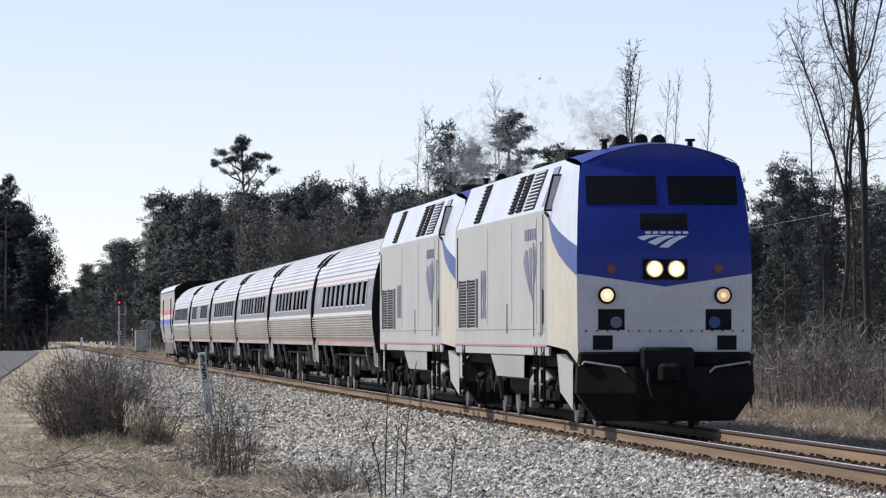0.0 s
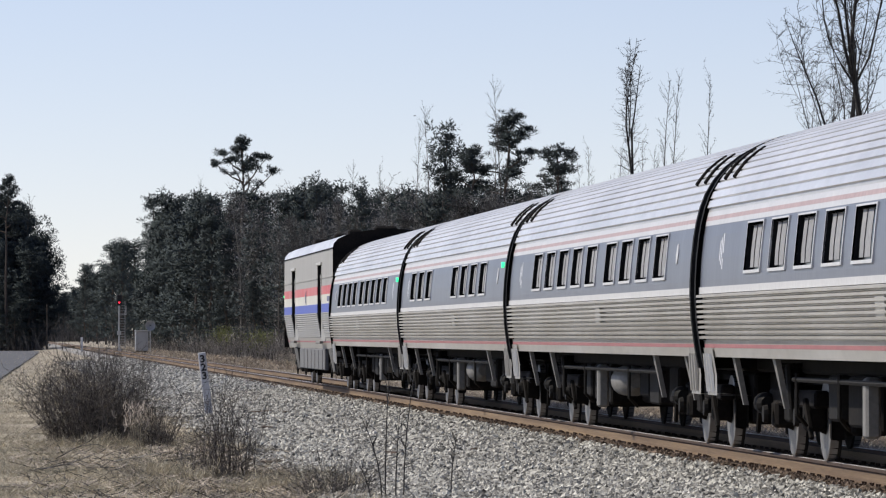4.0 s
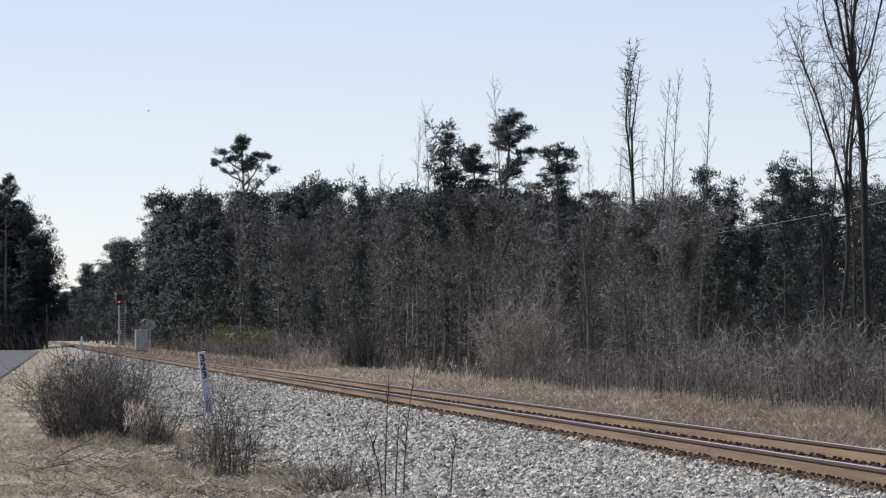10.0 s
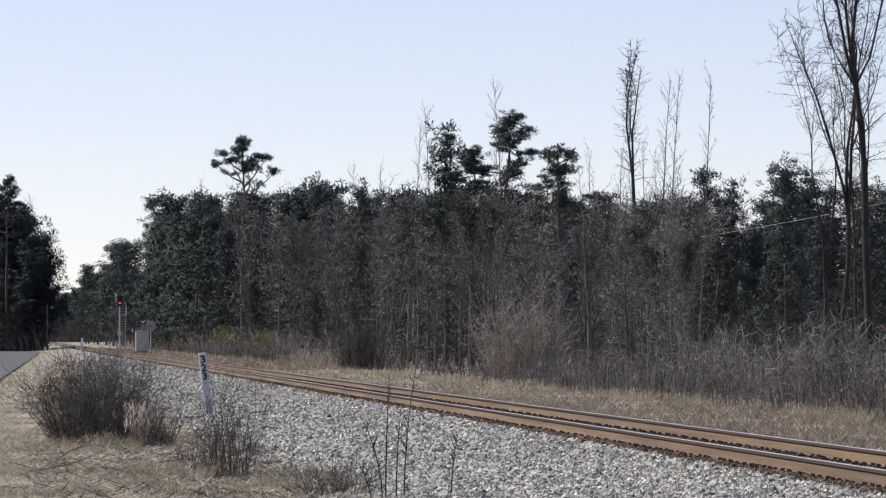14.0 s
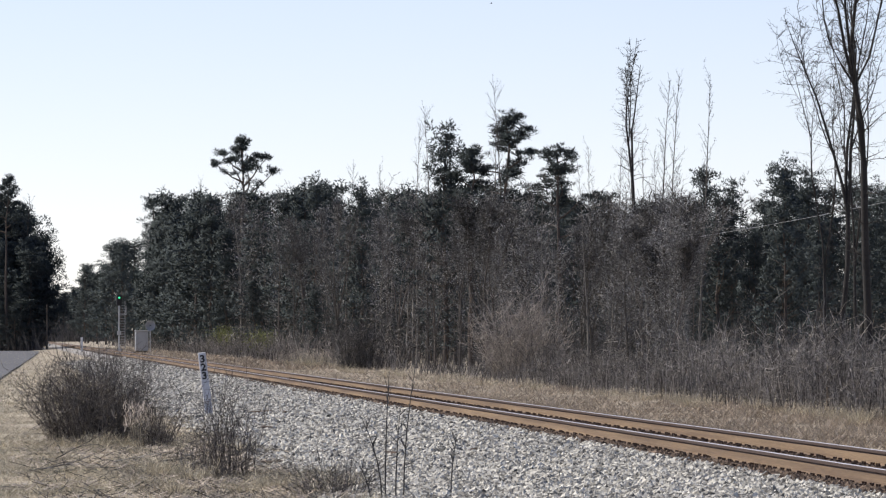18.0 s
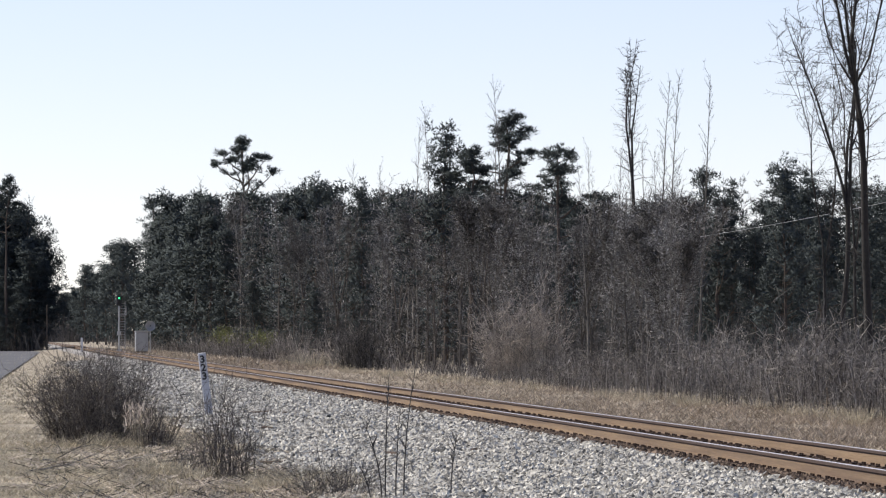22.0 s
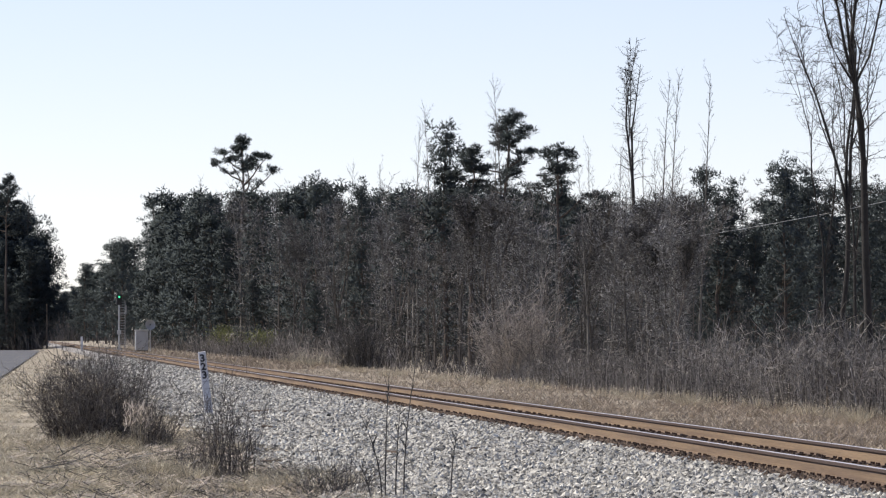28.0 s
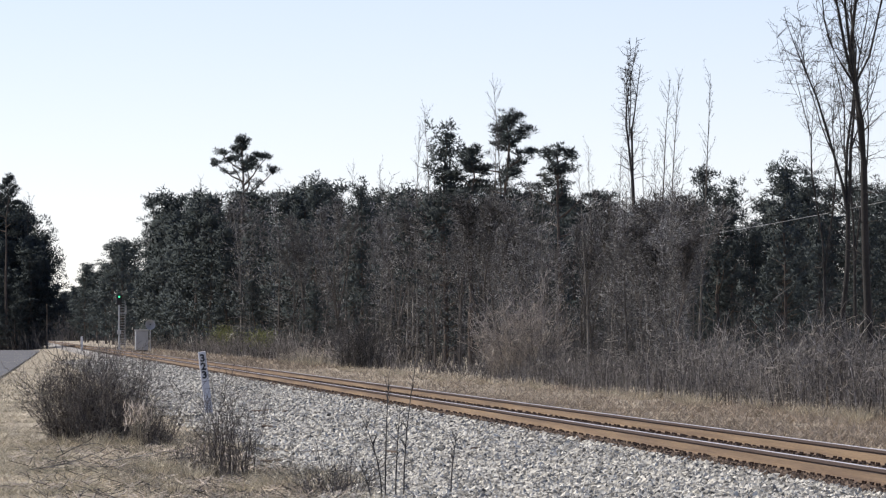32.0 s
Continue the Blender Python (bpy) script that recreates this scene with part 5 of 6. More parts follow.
def baggage_car():
    L = 25.6
    car = thing("baggage_car", "stainless baggage car with red, cream and blue stripes", "train car")
    W = 1.52
    doors = [(L - 6.5, L - 4.5), (6.3 - 1.0, 6.3 + 1.0)]
    cuts = sorted([0.05] + [y for d in doors for y in d] + [L - 0.05])
    spans = [(cuts[i], cuts[i + 1]) for i in range(0, len(cuts), 2)]

    def wz(z):
        return W - 0.13 * max(0.0, 2.0 - z) / 0.8

    def wall(z0, z1, y0, y1, proud, side, m, name, label="", ribs=0):
        s = Shape()
        if ribs:
            zs, d = [z0 + (z1 - z0) * k / ribs for k in range(ribs + 1)], 0.024
            prof = []
            for a, b in zip(zs, zs[1:]):
                prof += [(wz(a), a), (wz(a), a + 0.22 * (b - a)), (wz(a) + d, a + 0.4 * (b - a)), (wz(a) + d, a + 0.72 * (b - a)), (wz(b), a + 0.98 * (b - a))]
            prof.append((wz(z1), z1))
            s.quad_grid([[(side * w, y, z) for w, z in prof] for y in (y0, y1)])
        else:
            s.quad_grid([[(side * (wz(z) + p), y, z) for p, z in ((-0.03, z0), (proud, z0), (proud, z1), (-0.03, z1))] for y in (y0, y1)])
        for y in (y0, y1):
            s.poly([(side * (wz(z0) - 0.03), y, z0), (side * (wz(z0) + proud), y, z0), (side * (wz(z1) + proud), y, z1), (side * (wz(z1) - 0.03), y, z1)])
        return part(name, s, m, car, label)

    for side in (-1, 1):
        for y0, y1 in spans:
            wall(1.27, 1.36, y0, y1, 0.0, side, STEEL_SMOOTH, "lower_panel")
            wall(1.36, 2.04, y0, y1, 0.0, side, STEEL_SMOOTH, "lower_panel", "fluted stainless lower side", 12)
            wall(2.04, 2.27, y0, y1, 0.006, side, BLUE, "stripe", "broad blue stripe")
            wall(2.27, 2.52, y0, y1, 0.004, side, CREAM, "stripe", "cream stripe")
            wall(2.52, 2.75, y0, y1, 0.006, side, RED, "stripe", "broad red stripe, streaked")
            wall(2.75, 2.95, y0, y1, 0.0, side, STEEL_SMOOTH, "upper_panel")
            wall(2.95, 2.975, y0, y1, 0.02, side, STEEL_SMOOTH, "moulding")
            wall(2.975, 3.32, y0, y1, 0.0, side, STEEL_SMOOTH, "upper_panel", "smooth stainless upper side")
        wall(3.32, 3.68, 0.05, L - 0.05, 0.0, side, STEEL_SMOOTH, "upper_panel")
        wall(3.68, 3.71, 0.05, L - 0.05, 0.025, side, DARK, "gutter", "dark roof gutter")
        wall(1.23, 1.27, 0.05, L - 0.05, 0.004, side, FADED_RED, "stripe", "thin faded red stripe")
        wall(1.06, 1.23, 0.05, L - 0.05, 0.0, side, STEEL_SMOOTH, "sill", "plain lower sill")
        for y0, y1 in doors:
            dx = side * (W - 0.10)
            s = Shape().box(min(dx, dx - side * 0.05), max(dx, dx - side * 0.05), y0 + 0.002, y1 - 0.002, 1.27, 3.32, 0.0)
            door = part("door", s, STEEL_SMOOTH, car, "recessed grey sliding baggage door")
            part("door_window", Shape().box(dx - 0.056, dx + 0.056, y1 - 1.0, y1 - 0.5, 2.35, 3.1, 0.02), GLASS, door, "small dark door window")
            part("handle", Shape().box(dx - 0.05, dx + 0.05, y0 + 0.35, y0 + 0.40, 1.6, 3.0, 0.01), SILVER_GEAR, door)
            # jambs painted black where no sun reaches into the doorway
            for y, o in ((y0, 0.004), (y1, -0.004)):
                s = Shape()
                s.quad_grid([[(side * (wz(z) - p), y + o, z) for p in (0.008, 0.3)] for z in (1.27, 2.0, 3.32)])
                part("door_jamb", s, RUBBER, car, "door jamb, black for the shade in the doorway")
            part("door_header", Shape().box(side * W - 0.04, side * W + 0.04, y0 - 0.12, y1 + 0.12, 3.32, 3.40, 0.01), STEEL, car)
            part("door_sill", Shape().box(side * W - 0.05, side * W + 0.05, y0 - 0.05, y1 + 0.05, 1.20, 1.27, 0.01), SILVER_GEAR, car)
        for k in range(3):
            part("logo_stroke", Shape().box(side * (W + 0.01) - 0.004, side * (W + 0.01) + 0.004, 12.9 + 0.16 * k, 13.0 + 0.16 * k, 2.28 + 0.03 * k, 2.68 - 0.05 * k), LOGO, car, "slate logo stroke")
        part("number_bar", Shape().box(side * (W + 0.01) - 0.004, side * (W + 0.01) + 0.004, 1.4, 2.5, 2.33, 2.46), LOGO, car, "dark number bar")
        part("skirt", Shape().box(side * 1.36 - 0.06, side * 1.36 + 0.06, 5.6, L - 7.2, 0.48, 1.055, 0.02), GREY_SKIRT, car, "plain grey skirt panel")
        for k in range(6):
            y = 6.5 + k * 1.9
            part("skirt_seam", Shape().box(side * 1.425 - 0.004, side * 1.425 + 0.004, y, y + 0.03, 0.5, 1.03), GRIME, car)
    prof = [(W, 3.71), (W - 0.03, 3.82), (W - 0.14, 3.94), (W - 0.36, 4.04), (0.8, 4.13), (0.4, 4.18), (0, 4.20)]
    full = [(-w, z) for w, z in prof] + [(w, z) for w, z in prof[::-1][1:]]
    part("roof", Shape().quad_grid([[(w, y, z) for w, z in full] for y in (0.05, L - 0.05)]), STEEL_ROOF, car, "smooth silver arched roof", smooth=True)
    ring = [(-W, 1.06)] + full + [(W, 1.06)]
    for y0, y1 in ((0.05, 0.09), (L - 0.09, L - 0.05)):
        e = Shape()
        e.poly([(w, y0, z) for w, z in ring][::-1]), e.poly([(w, y1, z) for w, z in ring])
        e.quad_grid([[(w * 0.998, y, z - 0.002) for w, z in ring] for y in (y0, y1)], True)
        part("end_wall", e, DARK, car, "black end wall")
    for y0, y1 in ((-0.28, 0.05), (L - 0.05, L + 0.2)):
        part("gangway", Shape().box(-0.6, 0.6, y0, y1, 1.05, 3.5, 0.06), RUBBER, car, "black rubber gangway bellows")
        part("coupler", Shape().box(-0.14, 0.14, y0 - 0.1, y1 + 0.1, 0.72, 1.0, 0.03), DARK, car)
    for x, y, w, l in ((-0.1, 1.0, 0.30, 0.35), (-0.6, 6.0, 0.2, 0.6), (-0.6, 12.0, 0.2, 0.6), (-0.6, 21.5, 0.25, 0.5)):
        part("roof_vent", Shape().box(x - w, x + w, y - l, y + l, 4.06, 4.28, 0.05), DARK, car, "flat dark roof vent")
    part("underframe", Shape().box(-1.3, 1.3, 0.4, L - 0.4, 0.86, 1.06, 0.03), DARK, car)
    for y in (3.9, L - 3.9):
        bogie(car, y, 2.7, 0.46, True)
        for side in (-1, 1):
            part("hanger", Shape().tube([(side * 1.38, y - 0.9, 1.06), (side * 1.30, y - 1.15, 0.45)], [0.09, 0.05], 6, True), SILVER_GEAR, car, "slanted silver strut")
    for side in (-1, 1):
        part("marker_light", Shape().lathe([(0, 0.05), (0.05, 0.05)], (side * 1.5, L - 0.05, 2.6), "y", 10), LAMP_GREEN, car, "small green marker light")
    return car

# ---- locomotives ----
def text_mesh(body, size, name, material, depth=0.004):
    cu = bpy.data.curves.new(name, "FONT")
    cu.body, cu.size, cu.extrude, cu.align_x, cu.align_y, cu.offset = body, size, depth, "CENTER", "CENTER", size * 0.035
    ob = bpy.data.objects.new(name, cu)
    me = bpy.data.meshes.new_from_object(ob)
    me.materials.clear()
    me.materials.append(material)
    bpy.data.objects.remove(ob)
    return me


NOSE = 2.8
# the nose's edge: (height, half-width, set-back)
EDGE = [(0.95, 1.30, 0.02), (1.25, 1.33, 0.0), (2.2, 1.34, 0.0), (2.7, 1.335, 0.05), (3.2, 1.31, 0.22), (3.7, 1.27, 0.46), (4.02, 1.23, 0.64), (4.10, 1.16, 0.69)]


def edge(z):
    for (a, wa, ya), (b, wb, yb) in zip(EDGE, EDGE[1:]):
        if z <= b:
            f = (z - a) / (b - a)
            return wa + (wb - wa) * f, ya + (yb - ya) * f
    return EDGE[-1][1:]


def body_half(z):
    return 1.525 if z <= 3.4 else 1.525 - 0.285 * (z - 3.4) / 0.78


def chamfer(z0, z1, f0, f1, side, n=8, m=4):
    """Corner panel between the nose's edge and the body side; heights given at the two ends."""
    rows = []
    for j in range(m + 1):
        f = f0 + (f1 - f0) * j / m
        a, b = z0(f), z1(f)
        row = []
        for i in range(n + 1):
            z = a + (b - a) * i / n
            w, y = edge(z)
            bulge = 0.05 * math.sin(math.pi * f)
            row.append((side * (w * (1 - f) + body_half(z) * f + bulge), y * (1 - f) + NOSE * f, z))
        rows.append(row)
    return Shape().quad_grid(rows)


def face(z_of, half_of, n=10, m=12):
    """Sheet of the front between two heights, slightly bowed."""
    rows = []
    for j in range(m + 1):
        u = -1 + 2 * j / m
        a, b = z_of(u)
        rows.append([(u * edge(a + (b - a) * i / n)[0], edge(a + (b - a) * i / n)[1] - 0.10 * (1 - u * u) - 0.0, a + (b - a) * i / n) for i in range(n + 1)])
    return Shape().quad_grid(rows)


def front_y(x, z):
    w, y = edge(z)
    u = x / w
    return y - 0.10 * (1 - u * u)


def plate_on_front(x0, x1, z0, z1, out, n=4):
    """A patch that lies on the front, proud by out."""
    rows = [[(x, front_y(x, z) - out, z) for z in (z0, (z0 + z1) / 2, z1)] for x in [x0 + (x1 - x0) * k / n for k in range(n + 1)]]
    s = Shape().quad_grid(rows)
    for z in (z0, z1):
        s.quad_grid([[(x, front_y(x, z) - o, z) for x in [x0 + (x1 - x0) * k / n for k in range(n + 1)]] for o in (0, out)])
    for x in (x0, x1):
        s.quad_grid([[(x, front_y(x, z) - o, z) for z in (z0, z1)] for o in (0, out)])
    return s


SLOPE_UP = Vector((0.285, 0, 0.78)).normalized()


def slope_point(side, y, v, out):
    """A point of the slanting upper side: v metres up the slope, out metres off it."""
    n = Vector((-SLOPE_UP.z, 0, SLOPE_UP.x))
    p = Vector((-1.525, y, 3.4)) + Vector((SLOPE_UP.x, 0, SLOPE_UP.z)) * v + n * out
    return (p.x if side < 0 else -p.x, p.y, p.z)


def slope_box(side, y0, y1, v0, v1, o0, o1, lean=0.0):
    s = Shape()
    pts = [slope_point(side, y + lean * v, v, o) for o in (o0, o1) for v in (v0, v1) for y in (y0, y1)]
    s.v = pts
    s.f = [(0, 2, 3, 1), (4, 5, 7, 6), (0, 1, 5, 4), (2, 6, 7, 3), (0, 4, 6, 2), (1, 3, 7, 5)]
    return s


def louvres(parent, side, y0, y1, v0, v1, n, lean=0.0, slat=None, label="black slatted air intake"):
    g = part("grille", slope_box(side, y0, y1, v0, v1, 0.004, 0.012, lean), RUBBER, parent, label)
    for k in range(n):
        v = v0 + (v1 - v0) * (k + 0.25) / n
        part("slat", slope_box(side, y0 + 0.02, y1 - 0.02, v, v + 0.32 * (v1 - v0) / n, 0.012, 0.035, lean), slat or GRIME, g)
    return g


def locomotive(lit):
    L = 20.95
    loco = thing("locomotive", "silver-grey diesel locomotive with deep blue nose" + (", headlights lit" if lit else ", coupled behind the first"), "locomotive", "locomotives of the train")
    for side in (-1, 1):
        S = Shape()
        S.quad_grid([[(side * 1.525, y, z) for z in (1.27, 2.0, 2.8, 3.4)] for y in (NOSE, 8.0, 14.0, L - 0.05)])
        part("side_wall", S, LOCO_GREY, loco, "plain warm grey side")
        part("stripe", Shape().box(side * 1.525 - 0.006, side * 1.525 + 0.006, NOSE, L - 0.05, 1.235, 1.272), FADED_RED, loco, "thin red stripe")
        part("sill", Shape().box(side * 1.5 - 0.02, side * 1.5 + 0.02, NOSE - 0.2, L - 0.05, 1.10, 1.235, 0.005), LOCO_GREY, loco)
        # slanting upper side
        part("upper_side", Shape().quad_grid([[slope_point(side, y, v, 0) for v in (0, 0.42, 0.83)] for y in (NOSE, 9, L - 0.25)]), LOCO_SILVER, loco, "silver slanting upper side, sky reflection in its colour")
        # corner panels of the nose
        top, low = (lambda f: 3.4 - 0.62 * (1 - f) ** 0.75), (lambda f: 3.30 - 0.98 * (1 - f) ** 0.62)
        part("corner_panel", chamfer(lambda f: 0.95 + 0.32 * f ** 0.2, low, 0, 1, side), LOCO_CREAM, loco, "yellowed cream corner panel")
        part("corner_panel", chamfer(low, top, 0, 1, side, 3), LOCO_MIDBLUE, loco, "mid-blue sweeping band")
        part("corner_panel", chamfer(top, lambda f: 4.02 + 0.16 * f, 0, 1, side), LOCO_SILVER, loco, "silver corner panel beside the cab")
        # louvres, grilles, panels
        for y0, y1 in ((5.2, 7.0), (7.5, 8.5), (8.9, 9.8)):
            louvres(loco, side, y0, y1, 0.06, 0.74, 11, slat=LOCO_SILVER if y0 < 6 else None)
        louvres(loco, side, 15.6, 16.8, 0.04, 0.78, 11)
        g = part("grille", Shape().box(side * 1.53 - 0.01, side * 1.53 + 0.01, L - 5.05, L - 1.25, 1.58, 2.42), RUBBER, loco, "large black radiator grille")
        for k in range(15):
            z = 1.61 + k * 0.054
            part("slat", Shape().box(side * 1.545 - 0.008, side * 1.545 + 0.008, L - 5.0, L - 1.3, z, z + 0.012), LOCO_GREY, g)
        for y in (L - 3.15, L - 5.05, L - 1.25):
            part("grille_bar", Shape().box(side * 1.55 - 0.02, side * 1.55 + 0.02, y - 0.05, y + 0.05, 1.56, 2.44), LOCO_GREY, g)
        # flat black plates paint the shade of narrow recesses
        for y, z0, z1, w in ((L - 0.55, 2.3, 3.25, 0.10), (9.9, 1.45, 1.95, 0.06)):
            part("recess", Shape().box(side * 1.527 - 0.005, side * 1.527 + 0.005, y - w, y + w, z0, z1), DARK, loco, "narrow black plate for a shaded recess")
        for y in (L - 7.2, 9.0, 3.35, 4.6):
            part("seam", Shape().box(side * 1.527 - 0.003, side * 1.527 + 0.003, y - 0.012, y + 0.012, 1.6, 3.3), GREY_SKIRT, loco, "panel seam")
        part("seam", Shape().box(side * 1.527 - 0.004, side * 1.527 + 0.004, NOSE, L - 0.1, 1.515, 1.524), GREY_SKIRT, loco, "level panel seam")
        part("hatch", Shape().box(side * 1.50 - 0.012, side * 1.50 + 0.012, 2.0, 2.6, 1.55, 2.05, 0.004), LOCO_CREAM, loco, "small cream hatch")
        door = part("cab_door", Shape().box(side * 1.528 - 0.012, side * 1.528 + 0.012, 3.5, 4.35, 1.45, 3.35, 0.004), LOCO_GREY, loco, "grey cab side door")
        part("window", Shape().box(side * 1.545 - 0.004, side * 1.545 + 0.004, 3.42, 3.62, 1.6, 2.15), GLASS, door)
        part("handrail", Shape().tube([(side * 1.58, 3.3, 1.4), (side * 1.58, 3.3, 2.9)], [0.014, 0.014], 6, True), LOCO_GREY, loco)
        part("handrail", Shape().tube([(side * 1.58, 4.5, 1.4), (side * 1.58, 4.5, 2.9)], [0.014, 0.014], 6, True), LOCO_GREY, loco)
        part("cab_window", slope_box(side, 2.8, 3.75, 0.06, 0.72, 0.0, 0.02, 0.25), GLASS, loco, "dark cab side window")
        s = Shape().quad_grid([[(side * (1.62 - 0.14 * f - w), y, 3.36 + 0.58 * f) for w, y in ((0, 2.36), (0.22, 2.36), (0.22, 2.42), (0, 2.42))] for f in (0, 1)], True)
        s.f += [(0, 1, 2, 3), (4, 5, 6, 7)]
        mir = part("mirror", s, DARK, loco, "tilted black-framed cab mirror")
        part("mirror_glass", Shape().quad_grid([[(side * (1.62 - 0.14 * f - w), 2.355, 3.36 + 0.58 * f) for w in (0.03, 0.19)] for f in (0.05, 0.95)]), GALV, mir, "grey mirror back")
        part("bracket", Shape().tube([(side * 1.58, 2.6, 3.35), (side * 1.45, 2.7, 3.2)], [0.02, 0.02], 5), DARK, loco)
        # slanted logo: three tapering strokes and a row of letter bars
        for ya, za, yb, zb, tip in ((6.85, 2.62, 6.10, 2.80, (5.66, 2.08)), (5.80, 2.83, 5.32, 2.82, (5.46, 2.02)), (4.86, 2.76, 4.30, 2.88, (5.30, 1.95))):
            s = Shape().poly([(side * 1.532, ya, za), (side * 1.532, (ya + yb) / 2, max(za, zb) + 0.02), (side * 1.532, yb, zb), (side * 1.532, (yb + tip[0]) / 2 - 0.05, (zb + tip[1]) / 2), (side * 1.532, tip[0] - 0.03, tip[1]), (side * 1.532, tip[0] + 0.03, tip[1] + 0.02), (side * 1.532, (ya + tip[0]) / 2 + 0.06, (za + tip[1]) / 2)])
            part("logo_stroke", s, LOGO, loco, "slate-blue tapering logo stroke")
        for k in range(6):
            part("letter_bar", Shape().box(side * 1.53 - 0.004, side * 1.53 + 0.004, 4.35 + 0.40 * k, 4.60 + 0.40 * k, 2.96, 3.14), LOGO, loco, "slate letter bar")
        if lit:
            part("numeral", text_mesh("192", 1.12, "numeral", LOGO), LOGO, loco, "slate side number", pose(side * 1.53, L - 6.25, 2.10, 90, 0, -90 if side < 0 else 90) @ Matrix.Diagonal((0.72, 1, 1, 1)))
        else:
            for k in range(3):
                part("number_bar", Shape().box(side * 1.53 - 0.004, side * 1.53 + 0.004, L - 6.9 + 0.45 * k, L - 6.65 + 0.45 * k, 1.8, 2.5), LOGO, loco, "slate number bar")
        # skirts and tank
        s = Shape().poly([(side * 1.50, 7.0, 1.13), (side * 1.50, 13.6, 1.13), (side * 1.44, 12.9, 0.72), (side * 1.44, 7.7, 0.72)])
        s.poly([(side * 1.44, 12.9, 0.72), (side * 1.44, 7.7, 0.72), (side * 1.1, 7.7, 0.66), (side * 1.1, 12.9, 0.66)])
        part("tank_skirt", s, LOCO_GREY, loco, "grey fuel tank skirt")
        s = Shape().poly([(side * 1.46, 0.5, 1.13), (side * 1.46, 1.9, 1.13), (side * 1.43, 1.7, 0.55), (side * 1.38, 0.25, 0.28), (side * 1.38, 0.2, 1.0)])
        part("step_panel", s, LOCO_GREY, loco, "grey step panel behind the pilot")
        part("step_panel", Shape().box(side * 1.44 - 0.02, side * 1.44 + 0.02, L - 0.75, L - 0.2, 0.62, 1.13, 0.01), LOCO_GREY, loco)
        for y in (3.3, 4.5, L - 2.2):
            lad = part("ladder", Shape().box(side * 1.52 - 0.02, side * 1.52 + 0.02, y - 0.03, y, 0.35, 1.24, 0.005), DARK, loco, "black boarding ladder")
            part("ladder_rail", Shape().box(side * 1.52 - 0.02, side * 1.52 + 0.02, y + 0.4, y + 0.43, 0.35, 1.24, 0.005), DARK, lad)
            for k in range(4):
                part("rung", Shape().box(side * 1.53 - 0.03, side * 1.53 + 0.03, y, y + 0.4, 0.38 + 0.25 * k, 0.41 + 0.25 * k), SILVER_GEAR, lad)
        part("air_tank", Shape().lathe([(-0.8, 0.12), (-0.65, 0.26), (0.65, 0.26), (0.8, 0.12)], (side * 1.15, 6.4, 0.62), "y", 18), SILVER_GEAR, loco, "silver air tank", smooth=True)
        part("sand_pipe", Shape().box(side * 1.25 - 0.08, side * 1.25 + 0.08, 7.75, 7.95, 0.22, 0.95, 0.02), SILVER_GEAR, loco)
        # marker and ditch lights
        part("ditch_light_ring", Shape().lathe([(0.0, 0.135), (-0.05, 0.135)], (side * 0.89, front_y(0.89, 2.03), 2.03), "y", 18), GRIME, loco, "ring of the ditch light")
        part("ditch_light", Shape().lathe([(0.0, 0.10), (-0.062, 0.10)], (side * 0.89, front_y(0.89, 2.03), 2.03), "y", 18), (LAMP_WARM if side < 0 else LAMP_DIM) if lit else GLASS, loco, "glowing round ditch light")
        if lit:
            part("filament", Shape().lathe([(-0.060, 0.045), (-0.072, 0.035)], (side * 0.89, front_y(0.89, 2.03), 2.03), "y", 12), LAMP_HOT if side < 0 else LAMP_WARM, loco, "bright middle of the ditch light")
        part("marker_lens", Shape().lathe([(0.02, 0.07), (-0.04, 0.07)], (side * 0.82, front_y(0.82, 2.43), 2.43), "y", 14), LENS_RED, loco, "dark red marker lens")
        # hose and step recesses: flat plates, their shade painted black
        x0, x1 = sorted((side * 0.62, side * 1.02))
        part("hose_box", plate_on_front(x0, x1, 1.50, 1.82, 0.006), RUBBER, loco, "black plate for the shaded hose recess")
        part("connector", Shape().lathe([(0, 0.09), (-0.07, 0.09)], (side * 0.75, front_y(0.75, 1.62), 1.62), "y", 12), LOCO_MIDBLUE if side > 0 else LOGO, loco, "round cable connector")
        x0, x1 = sorted((side * 0.80, side * 1.10))
        part("step_recess", plate_on_front(x0, x1, 1.20, 1.42, 0.006), RUBBER, loco, "black plate for the shaded step recess")
        part("grab_rail", Shape().tube([(side * 1.28, -0.20, 0.98), (side * 1.26, -0.34, 1.02), (side * 0.72, -0.42, 0.94), (side * 0.64, -0.40, 0.86)], [0.018] * 4, 6, True), GALV, loco, "pale bent grab rail")
        x0, x1 = sorted((side * 0.09, side * 1.16))
        part("windscreen", plate_on_front(x0, x1, 3.42, 3.86, 0.014), GLASS, loco, "dark windscreen")
    # front
    part("nose_lower", face(lambda u: (0.98, 2.16 + 0.20 * abs(u) ** 1.0), None), LOCO_FACE, loco, "pale grey lower nose")
    part("nose_upper", face(lambda u: (2.16 + 0.20 * abs(u), 4.06 + 0.30 * (1 - u * u)), None, 14, 16), LOCO_BLUE, loco, "deep blue upper nose", smooth=True)
    # cab roof
    rows = []
    for j in range(6):
        f = j / 5
        row = []
        for i in range(17):
            u = -1 + i / 8
            y0, z0 = edge(4.06)[1] - 0.1 * (1 - u * u), 4.06 + 0.30 * (1 - u * u)
            row.append((u * (1.2 * (1 - f) + 1.24 * f), y0 * (1 - f) + NOSE * f, z0 * (1 - f) + (4.18 + 0.18 * (1 - u * u)) * f + 0.05 * math.sin(math.pi * f)))
        rows.append(row)
